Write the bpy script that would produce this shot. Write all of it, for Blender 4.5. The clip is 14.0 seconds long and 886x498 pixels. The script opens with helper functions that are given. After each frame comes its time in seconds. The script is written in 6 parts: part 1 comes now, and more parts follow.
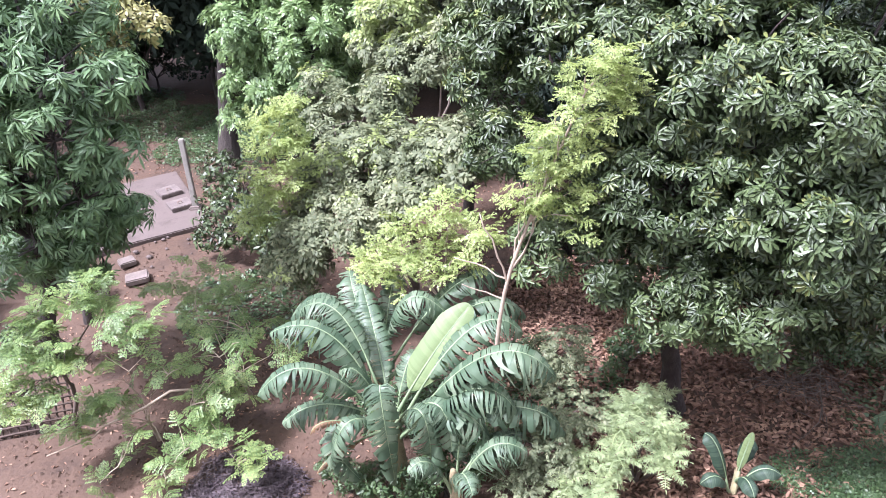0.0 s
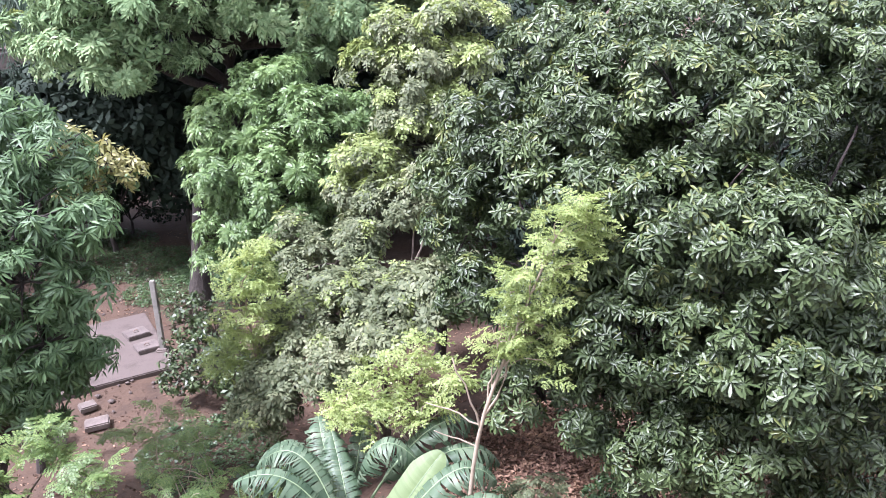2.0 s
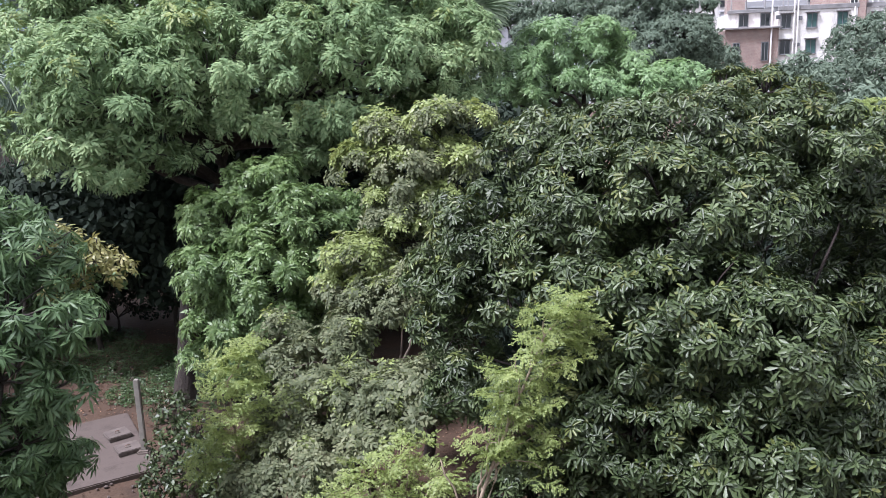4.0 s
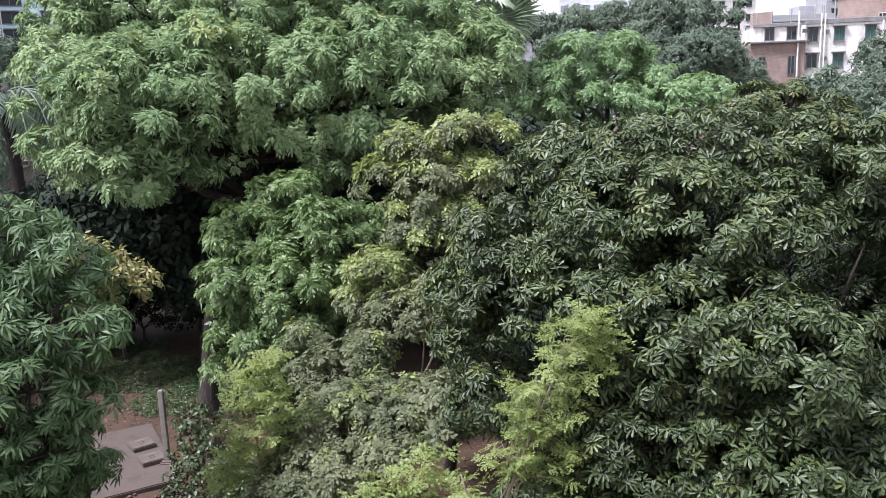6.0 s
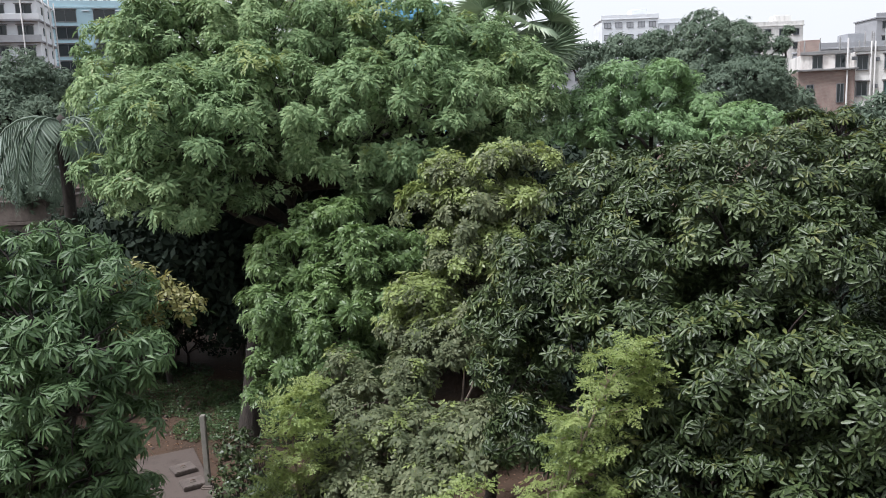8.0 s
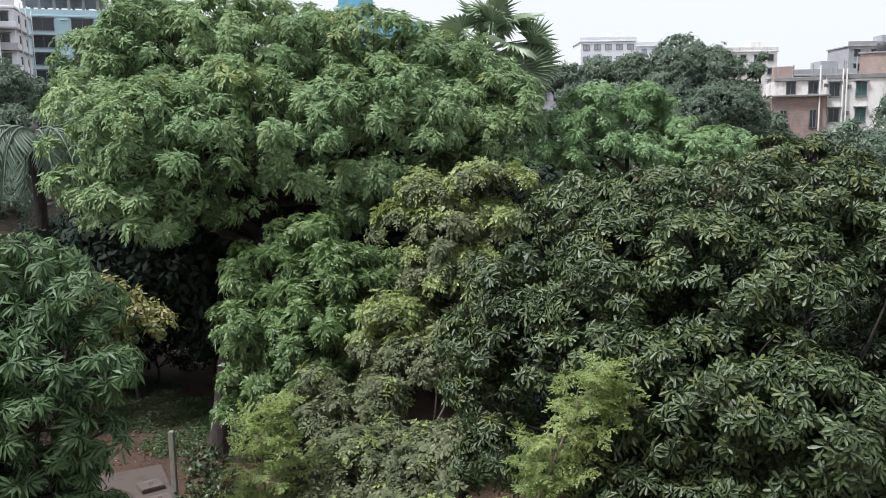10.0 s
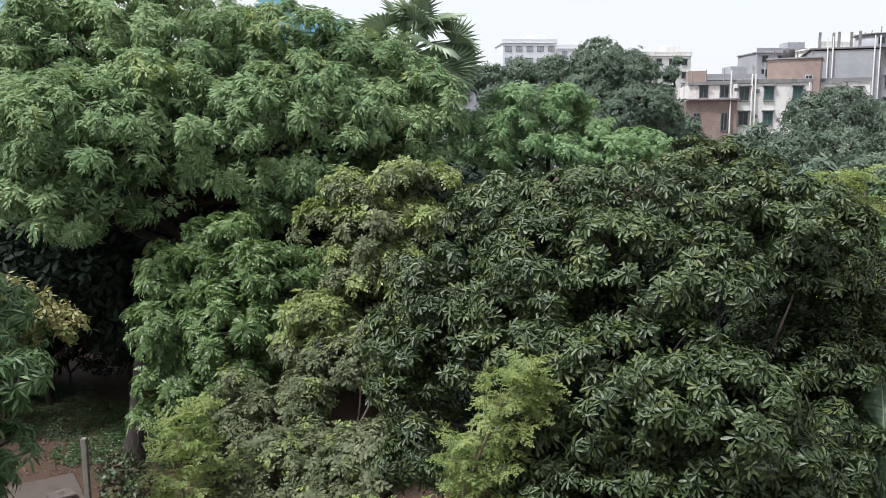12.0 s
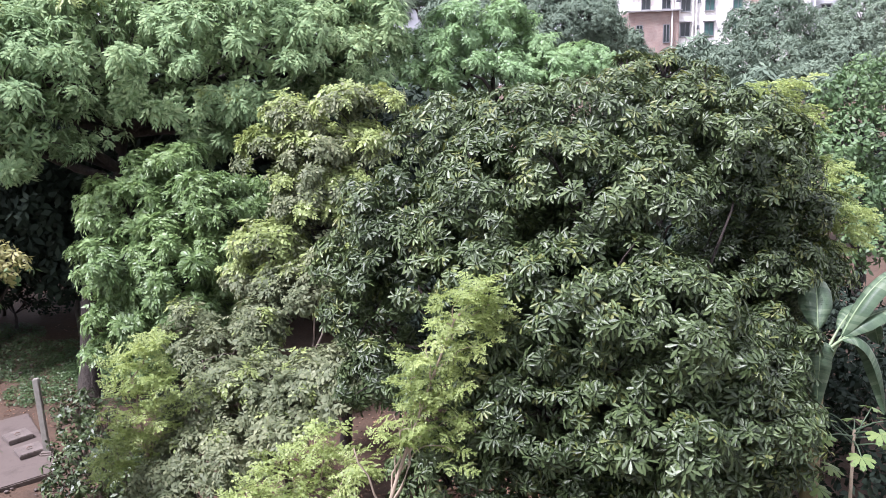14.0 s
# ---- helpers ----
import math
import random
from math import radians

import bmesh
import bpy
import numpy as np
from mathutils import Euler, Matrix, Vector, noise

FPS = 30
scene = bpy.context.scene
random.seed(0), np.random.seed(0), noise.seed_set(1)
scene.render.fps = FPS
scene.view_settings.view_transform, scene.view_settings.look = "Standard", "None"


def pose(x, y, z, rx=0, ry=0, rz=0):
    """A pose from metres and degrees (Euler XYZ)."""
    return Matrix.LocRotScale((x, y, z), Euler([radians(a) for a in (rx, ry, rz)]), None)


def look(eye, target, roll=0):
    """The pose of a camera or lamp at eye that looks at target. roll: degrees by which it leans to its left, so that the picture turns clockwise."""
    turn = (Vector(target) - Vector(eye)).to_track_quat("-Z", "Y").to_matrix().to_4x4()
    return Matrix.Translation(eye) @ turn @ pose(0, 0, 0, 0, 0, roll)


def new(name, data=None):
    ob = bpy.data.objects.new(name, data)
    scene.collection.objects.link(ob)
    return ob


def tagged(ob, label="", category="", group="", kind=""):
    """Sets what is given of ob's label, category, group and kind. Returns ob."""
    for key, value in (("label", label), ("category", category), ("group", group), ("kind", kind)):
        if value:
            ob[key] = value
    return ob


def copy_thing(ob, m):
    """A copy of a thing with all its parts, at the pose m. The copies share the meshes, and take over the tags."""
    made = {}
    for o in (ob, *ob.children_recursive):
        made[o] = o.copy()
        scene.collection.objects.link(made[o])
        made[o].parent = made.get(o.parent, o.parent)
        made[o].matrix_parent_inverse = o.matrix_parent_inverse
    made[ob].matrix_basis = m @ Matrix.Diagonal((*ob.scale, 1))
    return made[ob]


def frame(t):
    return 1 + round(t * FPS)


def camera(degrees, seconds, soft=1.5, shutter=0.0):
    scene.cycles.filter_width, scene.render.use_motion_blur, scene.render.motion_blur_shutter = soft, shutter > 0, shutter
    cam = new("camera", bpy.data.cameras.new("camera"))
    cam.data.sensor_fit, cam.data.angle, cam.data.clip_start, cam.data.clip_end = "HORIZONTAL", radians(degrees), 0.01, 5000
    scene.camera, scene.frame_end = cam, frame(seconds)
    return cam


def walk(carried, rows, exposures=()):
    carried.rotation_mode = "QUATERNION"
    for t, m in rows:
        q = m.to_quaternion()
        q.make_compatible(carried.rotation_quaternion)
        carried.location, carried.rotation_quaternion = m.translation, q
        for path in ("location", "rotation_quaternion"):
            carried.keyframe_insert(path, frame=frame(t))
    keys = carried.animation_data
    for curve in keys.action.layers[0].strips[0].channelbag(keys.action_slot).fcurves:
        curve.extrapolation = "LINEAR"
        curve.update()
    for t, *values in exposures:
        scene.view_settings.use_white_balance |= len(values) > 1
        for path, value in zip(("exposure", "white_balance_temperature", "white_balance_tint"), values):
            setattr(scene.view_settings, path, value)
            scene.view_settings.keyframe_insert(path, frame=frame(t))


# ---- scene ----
# ---------------------------------------------------------------- camera
cam = camera(57.35, 14.0, soft=0.5)
ROWS = [
    (0.0, -0.000, -0.000, 7.500, -28.90, 3.07, -1.61),
    (0.5, -0.034, 0.057, 7.490, -25.30, 2.42, -2.29),
    (1.0, -0.024, -0.003, 7.513, -23.16, 2.53, -2.26),
    (1.5, -0.020, 0.015, 7.514, -20.82, 2.40, -2.74),
    (2.0, -0.000, 0.034, 7.519, -19.05, 2.17, -3.36),
    (2.5, 0.014, 0.041, 7.521, -17.19, 2.07, -3.78),
    (3.0, 0.013, 0.085, 7.512, -15.04, 1.99, -4.11),
    (3.5, 0.015, 0.067, 7.525, -13.21, 2.03, -4.11),
    (6.0, 0.031, 0.019, 7.554, -11.29, 2.07, -2.42),
    (6.5, 0.030, 0.042, 7.553, -11.21, 2.11, -1.36),
    (7.0, 0.017, 0.022, 7.545, -10.43, 2.01, -0.40),
    (7.5, 0.027, 0.042, 7.543, -9.72, 2.19, 0.56),
    (10.0, 0.078, 0.057, 7.570, -8.05, 0.98, -0.91),
    (10.5, 0.070, 0.049, 7.570, -8.01, 0.76, -2.66),
    (11.0, 0.073, 0.058, 7.572, -8.12, 0.64, -3.84),
    (11.5, 0.078, 0.065, 7.568, -8.11, 0.54, -4.85),
    (12.0, 0.082, 0.073, 7.565, -8.17, 0.41, -6.26),
    (12.5, 0.084, 0.070, 7.568, -8.24, 0.48, -7.54),
    (13.0, 0.095, 0.081, 7.568, -8.35, 0.82, -8.90),
    (13.5, 0.091, 0.065, 7.573, -10.03, 1.32, -9.99),
    (14.0, 0.093, 0.059, 7.580, -13.75, 2.07, -10.22),
]
EXPOSURES = [(0.0, 1.67, 5570, 30), (1.5, 1.62, 5570, 29), (2.4, 1.27, 5570, 29), (3.0, 0.7, 5710, 27), (3.7, 0.55, 5710, 24), (6.0, 0.5, 5850, 23),
             (7.0, 0.0, 5950, 17), (7.5, 0.0, 5950, 15), (12.5, 0.0, 6000, 14), (13.1, 0.15, 5900, 18), (13.5, 0.46, 5850, 21), (14.0, 1.07, 5750, 27)]
walk(cam, [(t, pose(x, y, z, 90 + p, r, w)) for t, x, y, z, p, r, w in ROWS], EXPOSURES)

# ---------------------------------------------------------------- world and sun
SUN_ELEV, SUN_AZ = 60.0, -113.0     # degrees; azimuth from +y towards +x
world = bpy.data.worlds.new("overcast_sky")
world.use_nodes = True
scene.world = world
wn, wl = world.node_tree.nodes, world.node_tree.links
wn.clear()
sky = wn.new("ShaderNodeTexSky")
sky.sky_type, sky.sun_disc = "NISHITA", False
sky.sun_elevation, sky.sun_rotation = radians(SUN_ELEV), radians(SUN_AZ)
sky.dust_density, sky.air_density = 4.0, 1.0
bg1, bg2 = wn.new("ShaderNodeBackground"), wn.new("ShaderNodeBackground")
bg1.inputs["Strength"].default_value = 0.025
bg2.inputs["Color"].default_value, bg2.inputs["Strength"].default_value = (1.0, 1.0, 0.94, 1), 0.9
addw, outw = wn.new("ShaderNodeAddShader"), wn.new("ShaderNodeOutputWorld")
wl.new(sky.outputs[0], bg1.inputs["Color"])
wl.new(bg1.outputs[0], addw.inputs[0])
wl.new(bg2.outputs[0], addw.inputs[1])
wl.new(addw.outputs[0], outw.inputs["Surface"])

sun_data = bpy.data.lights.new("sun", "SUN")
sun_data.energy, sun_data.angle, sun_data.color = 5.0, radians(9), (1.0, 0.97, 0.91)
sun = new("sun", sun_data)
el, az = radians(SUN_ELEV), radians(SUN_AZ)
sun.matrix_world = look((0, 0, 60), Vector((0, 0, 60)) - Vector((math.sin(az) * math.cos(el), math.cos(az) * math.cos(el), math.sin(el))))


# ---------------------------------------------------------------- materials
def material(name):
    m = bpy.data.materials.new(name)
    m.use_nodes = True
    n, l = m.node_tree.nodes, m.node_tree.links
    b = n["Principled BSDF"]
    return m, n, l, b


def ramp(n, stops):
    r = n.new("ShaderNodeValToRGB")
    e = r.color_ramp.elements
    while len(e) < len(stops):
        e.new(0.5)
    for k, (p, c) in zip(e, stops):
        k.position, k.color = p, (*c, 1)
    return r


def leaf_material(name, dark, mid, light, rough=0.45, through_light=0.3, patch=0.8, glow=None, spec=0.5):
    """Foliage: each leaf has its own shade, with patches over the crown and light passing through."""
    m, n, l, b = material(name)
    geo, tc = n.new("ShaderNodeNewGeometry"), n.new("ShaderNodeTexCoord")
    noi = n.new("ShaderNodeTexNoise")
    noi.inputs["Scale"].default_value, noi.inputs["Detail"].default_value = patch, 2
    l.new(tc.outputs["Object"], noi.inputs["Vector"])
    mul = n.new("ShaderNodeMath")
    mul.operation = "MULTIPLY_ADD"
    mul.inputs[1].default_value = 0.55
    l.new(geo.outputs["Random Per Island"], mul.inputs[0])
    sc = n.new("ShaderNodeMath")
    sc.operation = "MULTIPLY_ADD"
    sc.inputs[1].default_value, sc.inputs[2].default_value = 1.1, -0.32
    l.new(noi.outputs["Fac"], sc.inputs[0])
    l.new(sc.outputs[0], mul.inputs[2])
    r = ramp(n, [(0.0, dark), (0.5, mid), (1.0, light)])
    l.new(mul.outputs[0], r.inputs["Fac"])
    fine = n.new("ShaderNodeTexNoise")
    fine.inputs["Scale"].default_value = 60
    l.new(tc.outputs["Object"], fine.inputs["Vector"])
    bump = n.new("ShaderNodeBump")
    bump.inputs["Strength"].default_value, bump.inputs["Distance"].default_value = 0.25, 0.01
    l.new(fine.outputs["Fac"], bump.inputs["Height"])
    l.new(bump.outputs[0], b.inputs["Normal"])
    l.new(r.outputs[0], b.inputs["Base Color"])
    b.inputs["Roughness"].default_value = rough
    b.inputs["Specular IOR Level"].default_value = spec
    tr = n.new("ShaderNodeBsdfTranslucent")
    hs = n.new("ShaderNodeHueSaturation")
    hs.inputs["Hue"].default_value, hs.inputs["Saturation"].default_value, hs.inputs["Value"].default_value = 0.48, 1.1, 1.2
    l.new(r.outputs[0], hs.inputs["Color"])
    l.new(hs.outputs[0], tr.inputs["Color"])
    mix = n.new("ShaderNodeMixShader")
    mix.inputs[0].default_value = through_light
    l.new(b.outputs[0], mix.inputs[1])
    l.new(tr.outputs[0], mix.inputs[2])
    l.new(mix.outputs[0], n["Material Output"].inputs["Surface"])
    return m


def surface_material(name, c1, c2, scale=3.0, rough=0.85, bump=0.3, fine_scale=40.0, c3=None, dist=0.02, stretch=None):
    """Two-scale mottled surface: broad stains and fine grain."""
    m, n, l, b = material(name)
    tc = n.new("ShaderNodeTexCoord")
    a, f = n.new("ShaderNodeTexNoise"), n.new("ShaderNodeTexNoise")
    a.inputs["Scale"].default_value, a.inputs["Detail"].default_value, a.inputs["Roughness"].default_value = scale, 6, 0.65
    f.inputs["Scale"].default_value, f.inputs["Detail"].default_value = fine_scale, 4
    src = tc.outputs["Object"]
    if stretch:
        mp = n.new("ShaderNodeMapping")
        mp.inputs["Scale"].default_value = stretch
        l.new(src, mp.inputs["Vector"])
        src = mp.outputs[0]
    l.new(src, a.inputs["Vector"])
    l.new(tc.outputs["Object"], f.inputs["Vector"])
    stops = [(0.3, c1), (0.7, c2)] if c3 is None else [(0.25, c1), (0.5, c2), (0.75, c3)]
    r = ramp(n, stops)
    mx = n.new("ShaderNodeMath")
    mx.operation = "MULTIPLY_ADD"
    mx.inputs[1].default_value = 0.3
    l.new(f.outputs["Fac"], mx.inputs[0])
    sub = n.new("ShaderNodeMath")
    sub.operation = "SUBTRACT"
    sub.inputs[1].default_value = 0.15
    l.new(a.outputs["Fac"], sub.inputs[0])
    l.new(sub.outputs[0], mx.inputs[2])
    l.new(mx.outputs[0], r.inputs["Fac"])
    l.new(r.outputs[0], b.inputs["Base Color"])
    b.inputs["Roughness"].default_value = rough
    bp = n.new("ShaderNodeBump")
    bp.inputs["Strength"].default_value, bp.inputs["Distance"].default_value = bump, dist
    l.new(mx.outputs[0], bp.inputs["Height"])
    l.new(bp.outputs[0], b.inputs["Normal"])
    return m


M_WHORL = leaf_material("whorl_leaf", (0.016, 0.03, 0.009), (0.045, 0.071, 0.024), (0.127, 0.176, 0.067), rough=0.45, through_light=0.14, spec=0.5)
M_WHORL_YOUNG = leaf_material("whorl_young_leaf", (0.085, 0.115, 0.034), (0.126, 0.156, 0.045), (0.185, 0.197, 0.068), rough=0.4)
M_MANGO = leaf_material("mango_leaf", (0.038, 0.077, 0.03), (0.081, 0.145, 0.056), (0.153, 0.234, 0.097), rough=0.5, through_light=0.25)
M_MANGO_YOUNG = leaf_material("mango_young_leaf", (0.176, 0.192, 0.064), (0.248, 0.248, 0.088), (0.328, 0.304, 0.128), rough=0.4)
# big neem: leaf colour raised to include some haze
M_NEEM = leaf_material("neem_leaf", (0.102, 0.171, 0.079), (0.195, 0.289, 0.139), (0.373, 0.47, 0.24), through_light=0.3, patch=0.35, rough=0.62, spec=0.18)
M_NEEM_BRIGHT = leaf_material("bright_neem_leaf", (0.07, 0.128, 0.043), (0.133, 0.213, 0.073), (0.236, 0.336, 0.128), through_light=0.3)
# the farther neem's green is lifted more strongly, as haze would do
M_NEEM_HAZED = leaf_material("hazed_neem_leaf", (0.127, 0.22, 0.098), (0.19, 0.306, 0.134), (0.28, 0.408, 0.182), through_light=0.3, patch=0.3)
M_YELLOW = leaf_material("yellow_green_leaf", (0.147, 0.198, 0.068), (0.227, 0.288, 0.099), (0.343, 0.406, 0.149), through_light=0.35)
M_GREY = leaf_material("grey_green_leaf", (0.06, 0.08, 0.04), (0.12, 0.145, 0.073), (0.247, 0.265, 0.147), rough=0.58, through_light=0.25, spec=0.35)
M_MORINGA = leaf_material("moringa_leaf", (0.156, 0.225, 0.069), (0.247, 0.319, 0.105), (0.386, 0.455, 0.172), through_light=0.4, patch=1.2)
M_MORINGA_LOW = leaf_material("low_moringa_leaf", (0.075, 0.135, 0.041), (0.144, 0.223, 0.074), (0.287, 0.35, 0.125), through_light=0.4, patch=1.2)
# undergrowth leaf, darkened far below its own green to hold the under-crown shade
M_LEAF_SHADED = leaf_material("shaded_leaf", (0.011, 0.02, 0.014), (0.02, 0.032, 0.021), (0.033, 0.049, 0.03), rough=0.75, through_light=0.1, spec=0.2)
# greyed and lightened green: the air's haze is in the leaf colour
M_LEAF_HAZED = leaf_material("hazed_leaf", (0.087, 0.123, 0.09), (0.126, 0.172, 0.122), (0.185, 0.238, 0.165), rough=0.75, through_light=0.2, patch=0.3, spec=0.3)
M_BANANA = leaf_material("banana_leaf", (0.032, 0.062, 0.034), (0.07, 0.112, 0.062), (0.16, 0.205, 0.13), rough=0.52, through_light=0.15, patch=2.5, spec=0.4)
M_BANANA_DEEP = leaf_material("deep_banana_leaf", (0.014, 0.03, 0.018), (0.028, 0.05, 0.03), (0.06, 0.085, 0.055), rough=0.6, through_light=0.1, patch=2.5, spec=0.3)
M_BANANA_NEW = leaf_material("new_banana_leaf", (0.15, 0.21, 0.09), (0.19, 0.26, 0.115), (0.23, 0.3, 0.14), rough=0.4, through_light=0.35, patch=1.5)
M_BANANA_DRY = leaf_material("dry_banana_leaf", (0.08, 0.045, 0.024), (0.15, 0.09, 0.045), (0.24, 0.15, 0.07), rough=0.8, through_light=0.15)
# fan palm green, lightened in colour for the haze before it
M_PALM = leaf_material("palm_leaf", (0.141, 0.203, 0.131), (0.203, 0.274, 0.169), (0.296, 0.37, 0.231), rough=0.45, through_light=0.2)
M_COCONUT = leaf_material("coconut_leaf", (0.088, 0.131, 0.097), (0.127, 0.177, 0.125), (0.185, 0.239, 0.171), rough=0.45, through_light=0.2)
M_COVER = leaf_material("ground_cover_leaf", (0.027, 0.054, 0.02), (0.05, 0.09, 0.032), (0.088, 0.135, 0.051), through_light=0.25, patch=1.5)
M_LITTER = leaf_material("dry_leaf", (0.069, 0.038, 0.023), (0.165, 0.095, 0.06), (0.443, 0.293, 0.189), rough=0.8, through_light=0.1, patch=1.2)
M_MULCH = leaf_material("dark_mulch", (0.032, 0.024, 0.028), (0.064, 0.048, 0.052), (0.12, 0.096, 0.096), rough=0.9, through_light=0.0)
M_BARK = surface_material("dark_bark", (0.018, 0.014, 0.012), (0.051, 0.041, 0.033), scale=12, bump=1.0, dist=0.04, stretch=(1.0, 1.0, 0.25))
M_BARK_RED = surface_material("brown_bark", (0.01, 0.007, 0.006), (0.036, 0.025, 0.02), scale=14, bump=1.0, dist=0.04, stretch=(1.0, 1.0, 0.25))
M_STEM = surface_material("pale_stem_bark", (0.225, 0.18, 0.128), (0.345, 0.285, 0.21), scale=14, bump=0.3, dist=0.01)
M_TWIG = surface_material("twig_bark", (0.055, 0.04, 0.03), (0.11, 0.086, 0.066), scale=12, bump=0.3, dist=0.01)
M_PSEUDO = surface_material("banana_stem", (0.12, 0.135, 0.06), (0.225, 0.195, 0.105), scale=5, c3=(0.15, 0.098, 0.06), bump=0.3)
M_MIDRIB = surface_material("banana_midrib", (0.128, 0.192, 0.096), (0.208, 0.264, 0.144), scale=5, rough=0.5, bump=0.05)
M_SOIL = surface_material("soil", (0.026, 0.0145, 0.0085), (0.07, 0.041, 0.024), scale=0.9, c3=(0.046, 0.027, 0.016), bump=0.9, fine_scale=14, dist=0.06)
M_CONCRETE = surface_material("weathered_concrete", (0.046, 0.035, 0.029), (0.1, 0.078, 0.067), scale=1.6, bump=0.2, fine_scale=45, c3=(0.078, 0.061, 0.052))
M_CONCRETE_DARK = surface_material("old_concrete", (0.09, 0.072, 0.06), (0.168, 0.138, 0.12), scale=4, bump=0.3, fine_scale=50)
M_HATCH = surface_material("pale_cast_concrete", (0.085, 0.068, 0.06), (0.145, 0.12, 0.106), scale=5, bump=0.2)
M_BUILD_GREY = surface_material("grey_building_concrete", (0.15, 0.15, 0.15), (0.27, 0.27, 0.27), scale=1.2, bump=0.1, fine_scale=6)
M_POST = surface_material("concrete_post_face", (0.19, 0.18, 0.155), (0.28, 0.265, 0.23), scale=6, bump=0.2)
M_BAMBOO = surface_material("old_bamboo", (0.04, 0.027, 0.02), (0.1, 0.072, 0.052), scale=10, bump=0.2)
M_PLASTER = surface_material("stained_white_plaster", (0.34, 0.33, 0.31), (0.7, 0.69, 0.66), scale=0.9, c3=(0.78, 0.77, 0.74), bump=0.1, fine_scale=5, stretch=(1.0, 1.0, 0.22))
# grey plaster of far buildings, lightened and blued for haze
M_PLASTER_GREY = surface_material("hazed_grey_plaster", (0.29, 0.3, 0.32), (0.4, 0.41, 0.43), scale=0.3, bump=0.1, fine_scale=3)
# distance haze is mixed into this plaster's pale bluish colour
M_PLASTER_HAZED = surface_material("hazed_far_plaster", (0.62, 0.65, 0.68), (0.76, 0.78, 0.80), scale=0.1, bump=0.05, fine_scale=1)
M_BLUE = surface_material("blue_paint", (0.12, 0.34, 0.55), (0.18, 0.44, 0.66), scale=0.3, bump=0.05, fine_scale=4)
# blue paint, its colour paled and greyed by painted-in haze
M_CYAN = surface_material("hazed_blue_paint", (0.40, 0.58, 0.65), (0.48, 0.66, 0.73), scale=0.2, bump=0.05, fine_scale=4)
M_FRAME = surface_material("grey_window_frame", (0.10, 0.11, 0.12), (0.18, 0.19, 0.20), scale=2, rough=0.5, bump=0.05)
M_SHUTTER = surface_material("green_shutter_paint", (0.03, 0.085, 0.08), (0.055, 0.13, 0.12), scale=2, rough=0.5, bump=0.05)
M_PIPE = surface_material("white_pipe", (0.42, 0.41, 0.40), (0.58, 0.57, 0.56), scale=1, rough=0.45, bump=0.05)
M_TANK = surface_material("black_tank_plastic", (0.03, 0.03, 0.032), (0.06, 0.06, 0.062), scale=2, rough=0.5, bump=0.05)
M_STEEL = surface_material("rusty_steel", (0.10, 0.06, 0.045), (0.22, 0.15, 0.12), scale=4, rough=0.8, bump=0.1)


def glass_material():
    m, n, l, b = material("dark_window_glass")
    b.inputs["Base Color"].default_value = (0.02, 0.028, 0.03, 1)
    b.inputs["Roughness"].default_value = 0.12
    return m


M_GLASS = glass_material()


# ---------------------------------------------------------------- mesh helpers
class Geo:
    """Collects quads and triangles with material slots, then makes one mesh."""

    def __init__(self):
        self.v, self.q, self.t, self.qm, self.tm, self.n, self.singles, self.protos = [], [], [], [], [], 0, [], []

    def add(self, verts, quads=None, tris=None, mat=0):
        verts = np.asarray(verts, float).reshape(-1, 3)
        for faces, store, mats, k in ((quads, self.q, self.qm, 4), (tris, self.t, self.tm, 3)):
            if faces is not None and len(faces):
                faces = np.asarray(faces, int).reshape(-1, k)
                store.append(faces + self.n)
                mats.append(np.full(len(faces), mat) if np.isscalar(mat) else np.asarray(mat))
        self.v.append(verts)
        self.n += len(verts)
        return self

    def mesh(self, name, mats, smooth=True):
        me = bpy.data.meshes.new(name)
        v = np.concatenate(self.v) if self.v else np.zeros((0, 3))
        q = np.concatenate(self.q) if self.q else np.zeros((0, 4), int)
        t = np.concatenate(self.t) if self.t else np.zeros((0, 3), int)
        qm = np.concatenate(self.qm) if self.qm else np.zeros(0, int)
        tm = np.concatenate(self.tm) if self.tm else np.zeros(0, int)
        me.vertices.add(len(v))
        me.vertices.foreach_set("co", v.astype(np.float32).ravel())
        me.loops.add(q.size + t.size)
        me.loops.foreach_set("vertex_index", np.concatenate([q.ravel(), t.ravel()]).astype(np.int32))
        me.polygons.add(len(q) + len(t))
        starts = np.concatenate([np.arange(len(q)) * 4, q.size + np.arange(len(t)) * 3]).astype(np.int32)
        me.polygons.foreach_set("loop_start", starts)
        me.polygons.foreach_set("material_index", np.concatenate([qm, tm]).astype(np.int32))
        me.polygons.foreach_set("use_smooth", np.full(len(q) + len(t), smooth))
        me.update(calc_edges=True)
        me.validate()
        for m in mats:
            me.materials.append(m)
        return me


def part_mesh(name, me, parent=None, label="", m=None):
    ob = new(name, me)
    if parent is not None:
        ob.parent = parent
    if m is not None:
        ob.matrix_basis = m
    if label:
        ob["label"] = label
    return ob


def part_geo(name, geo, mats, parent=None, label="", smooth=True, m=None):
    return part_mesh(name, geo.mesh(name, mats if isinstance(mats, (list, tuple)) else [mats], smooth), parent, label, m)


def thing(name, at, label, category, group="", kind=""):
    ob = new(name)
    ob.empty_display_size = 0.2
    ob.matrix_basis = Matrix.Translation(at)
    return tagged(ob, label, category, group, kind)


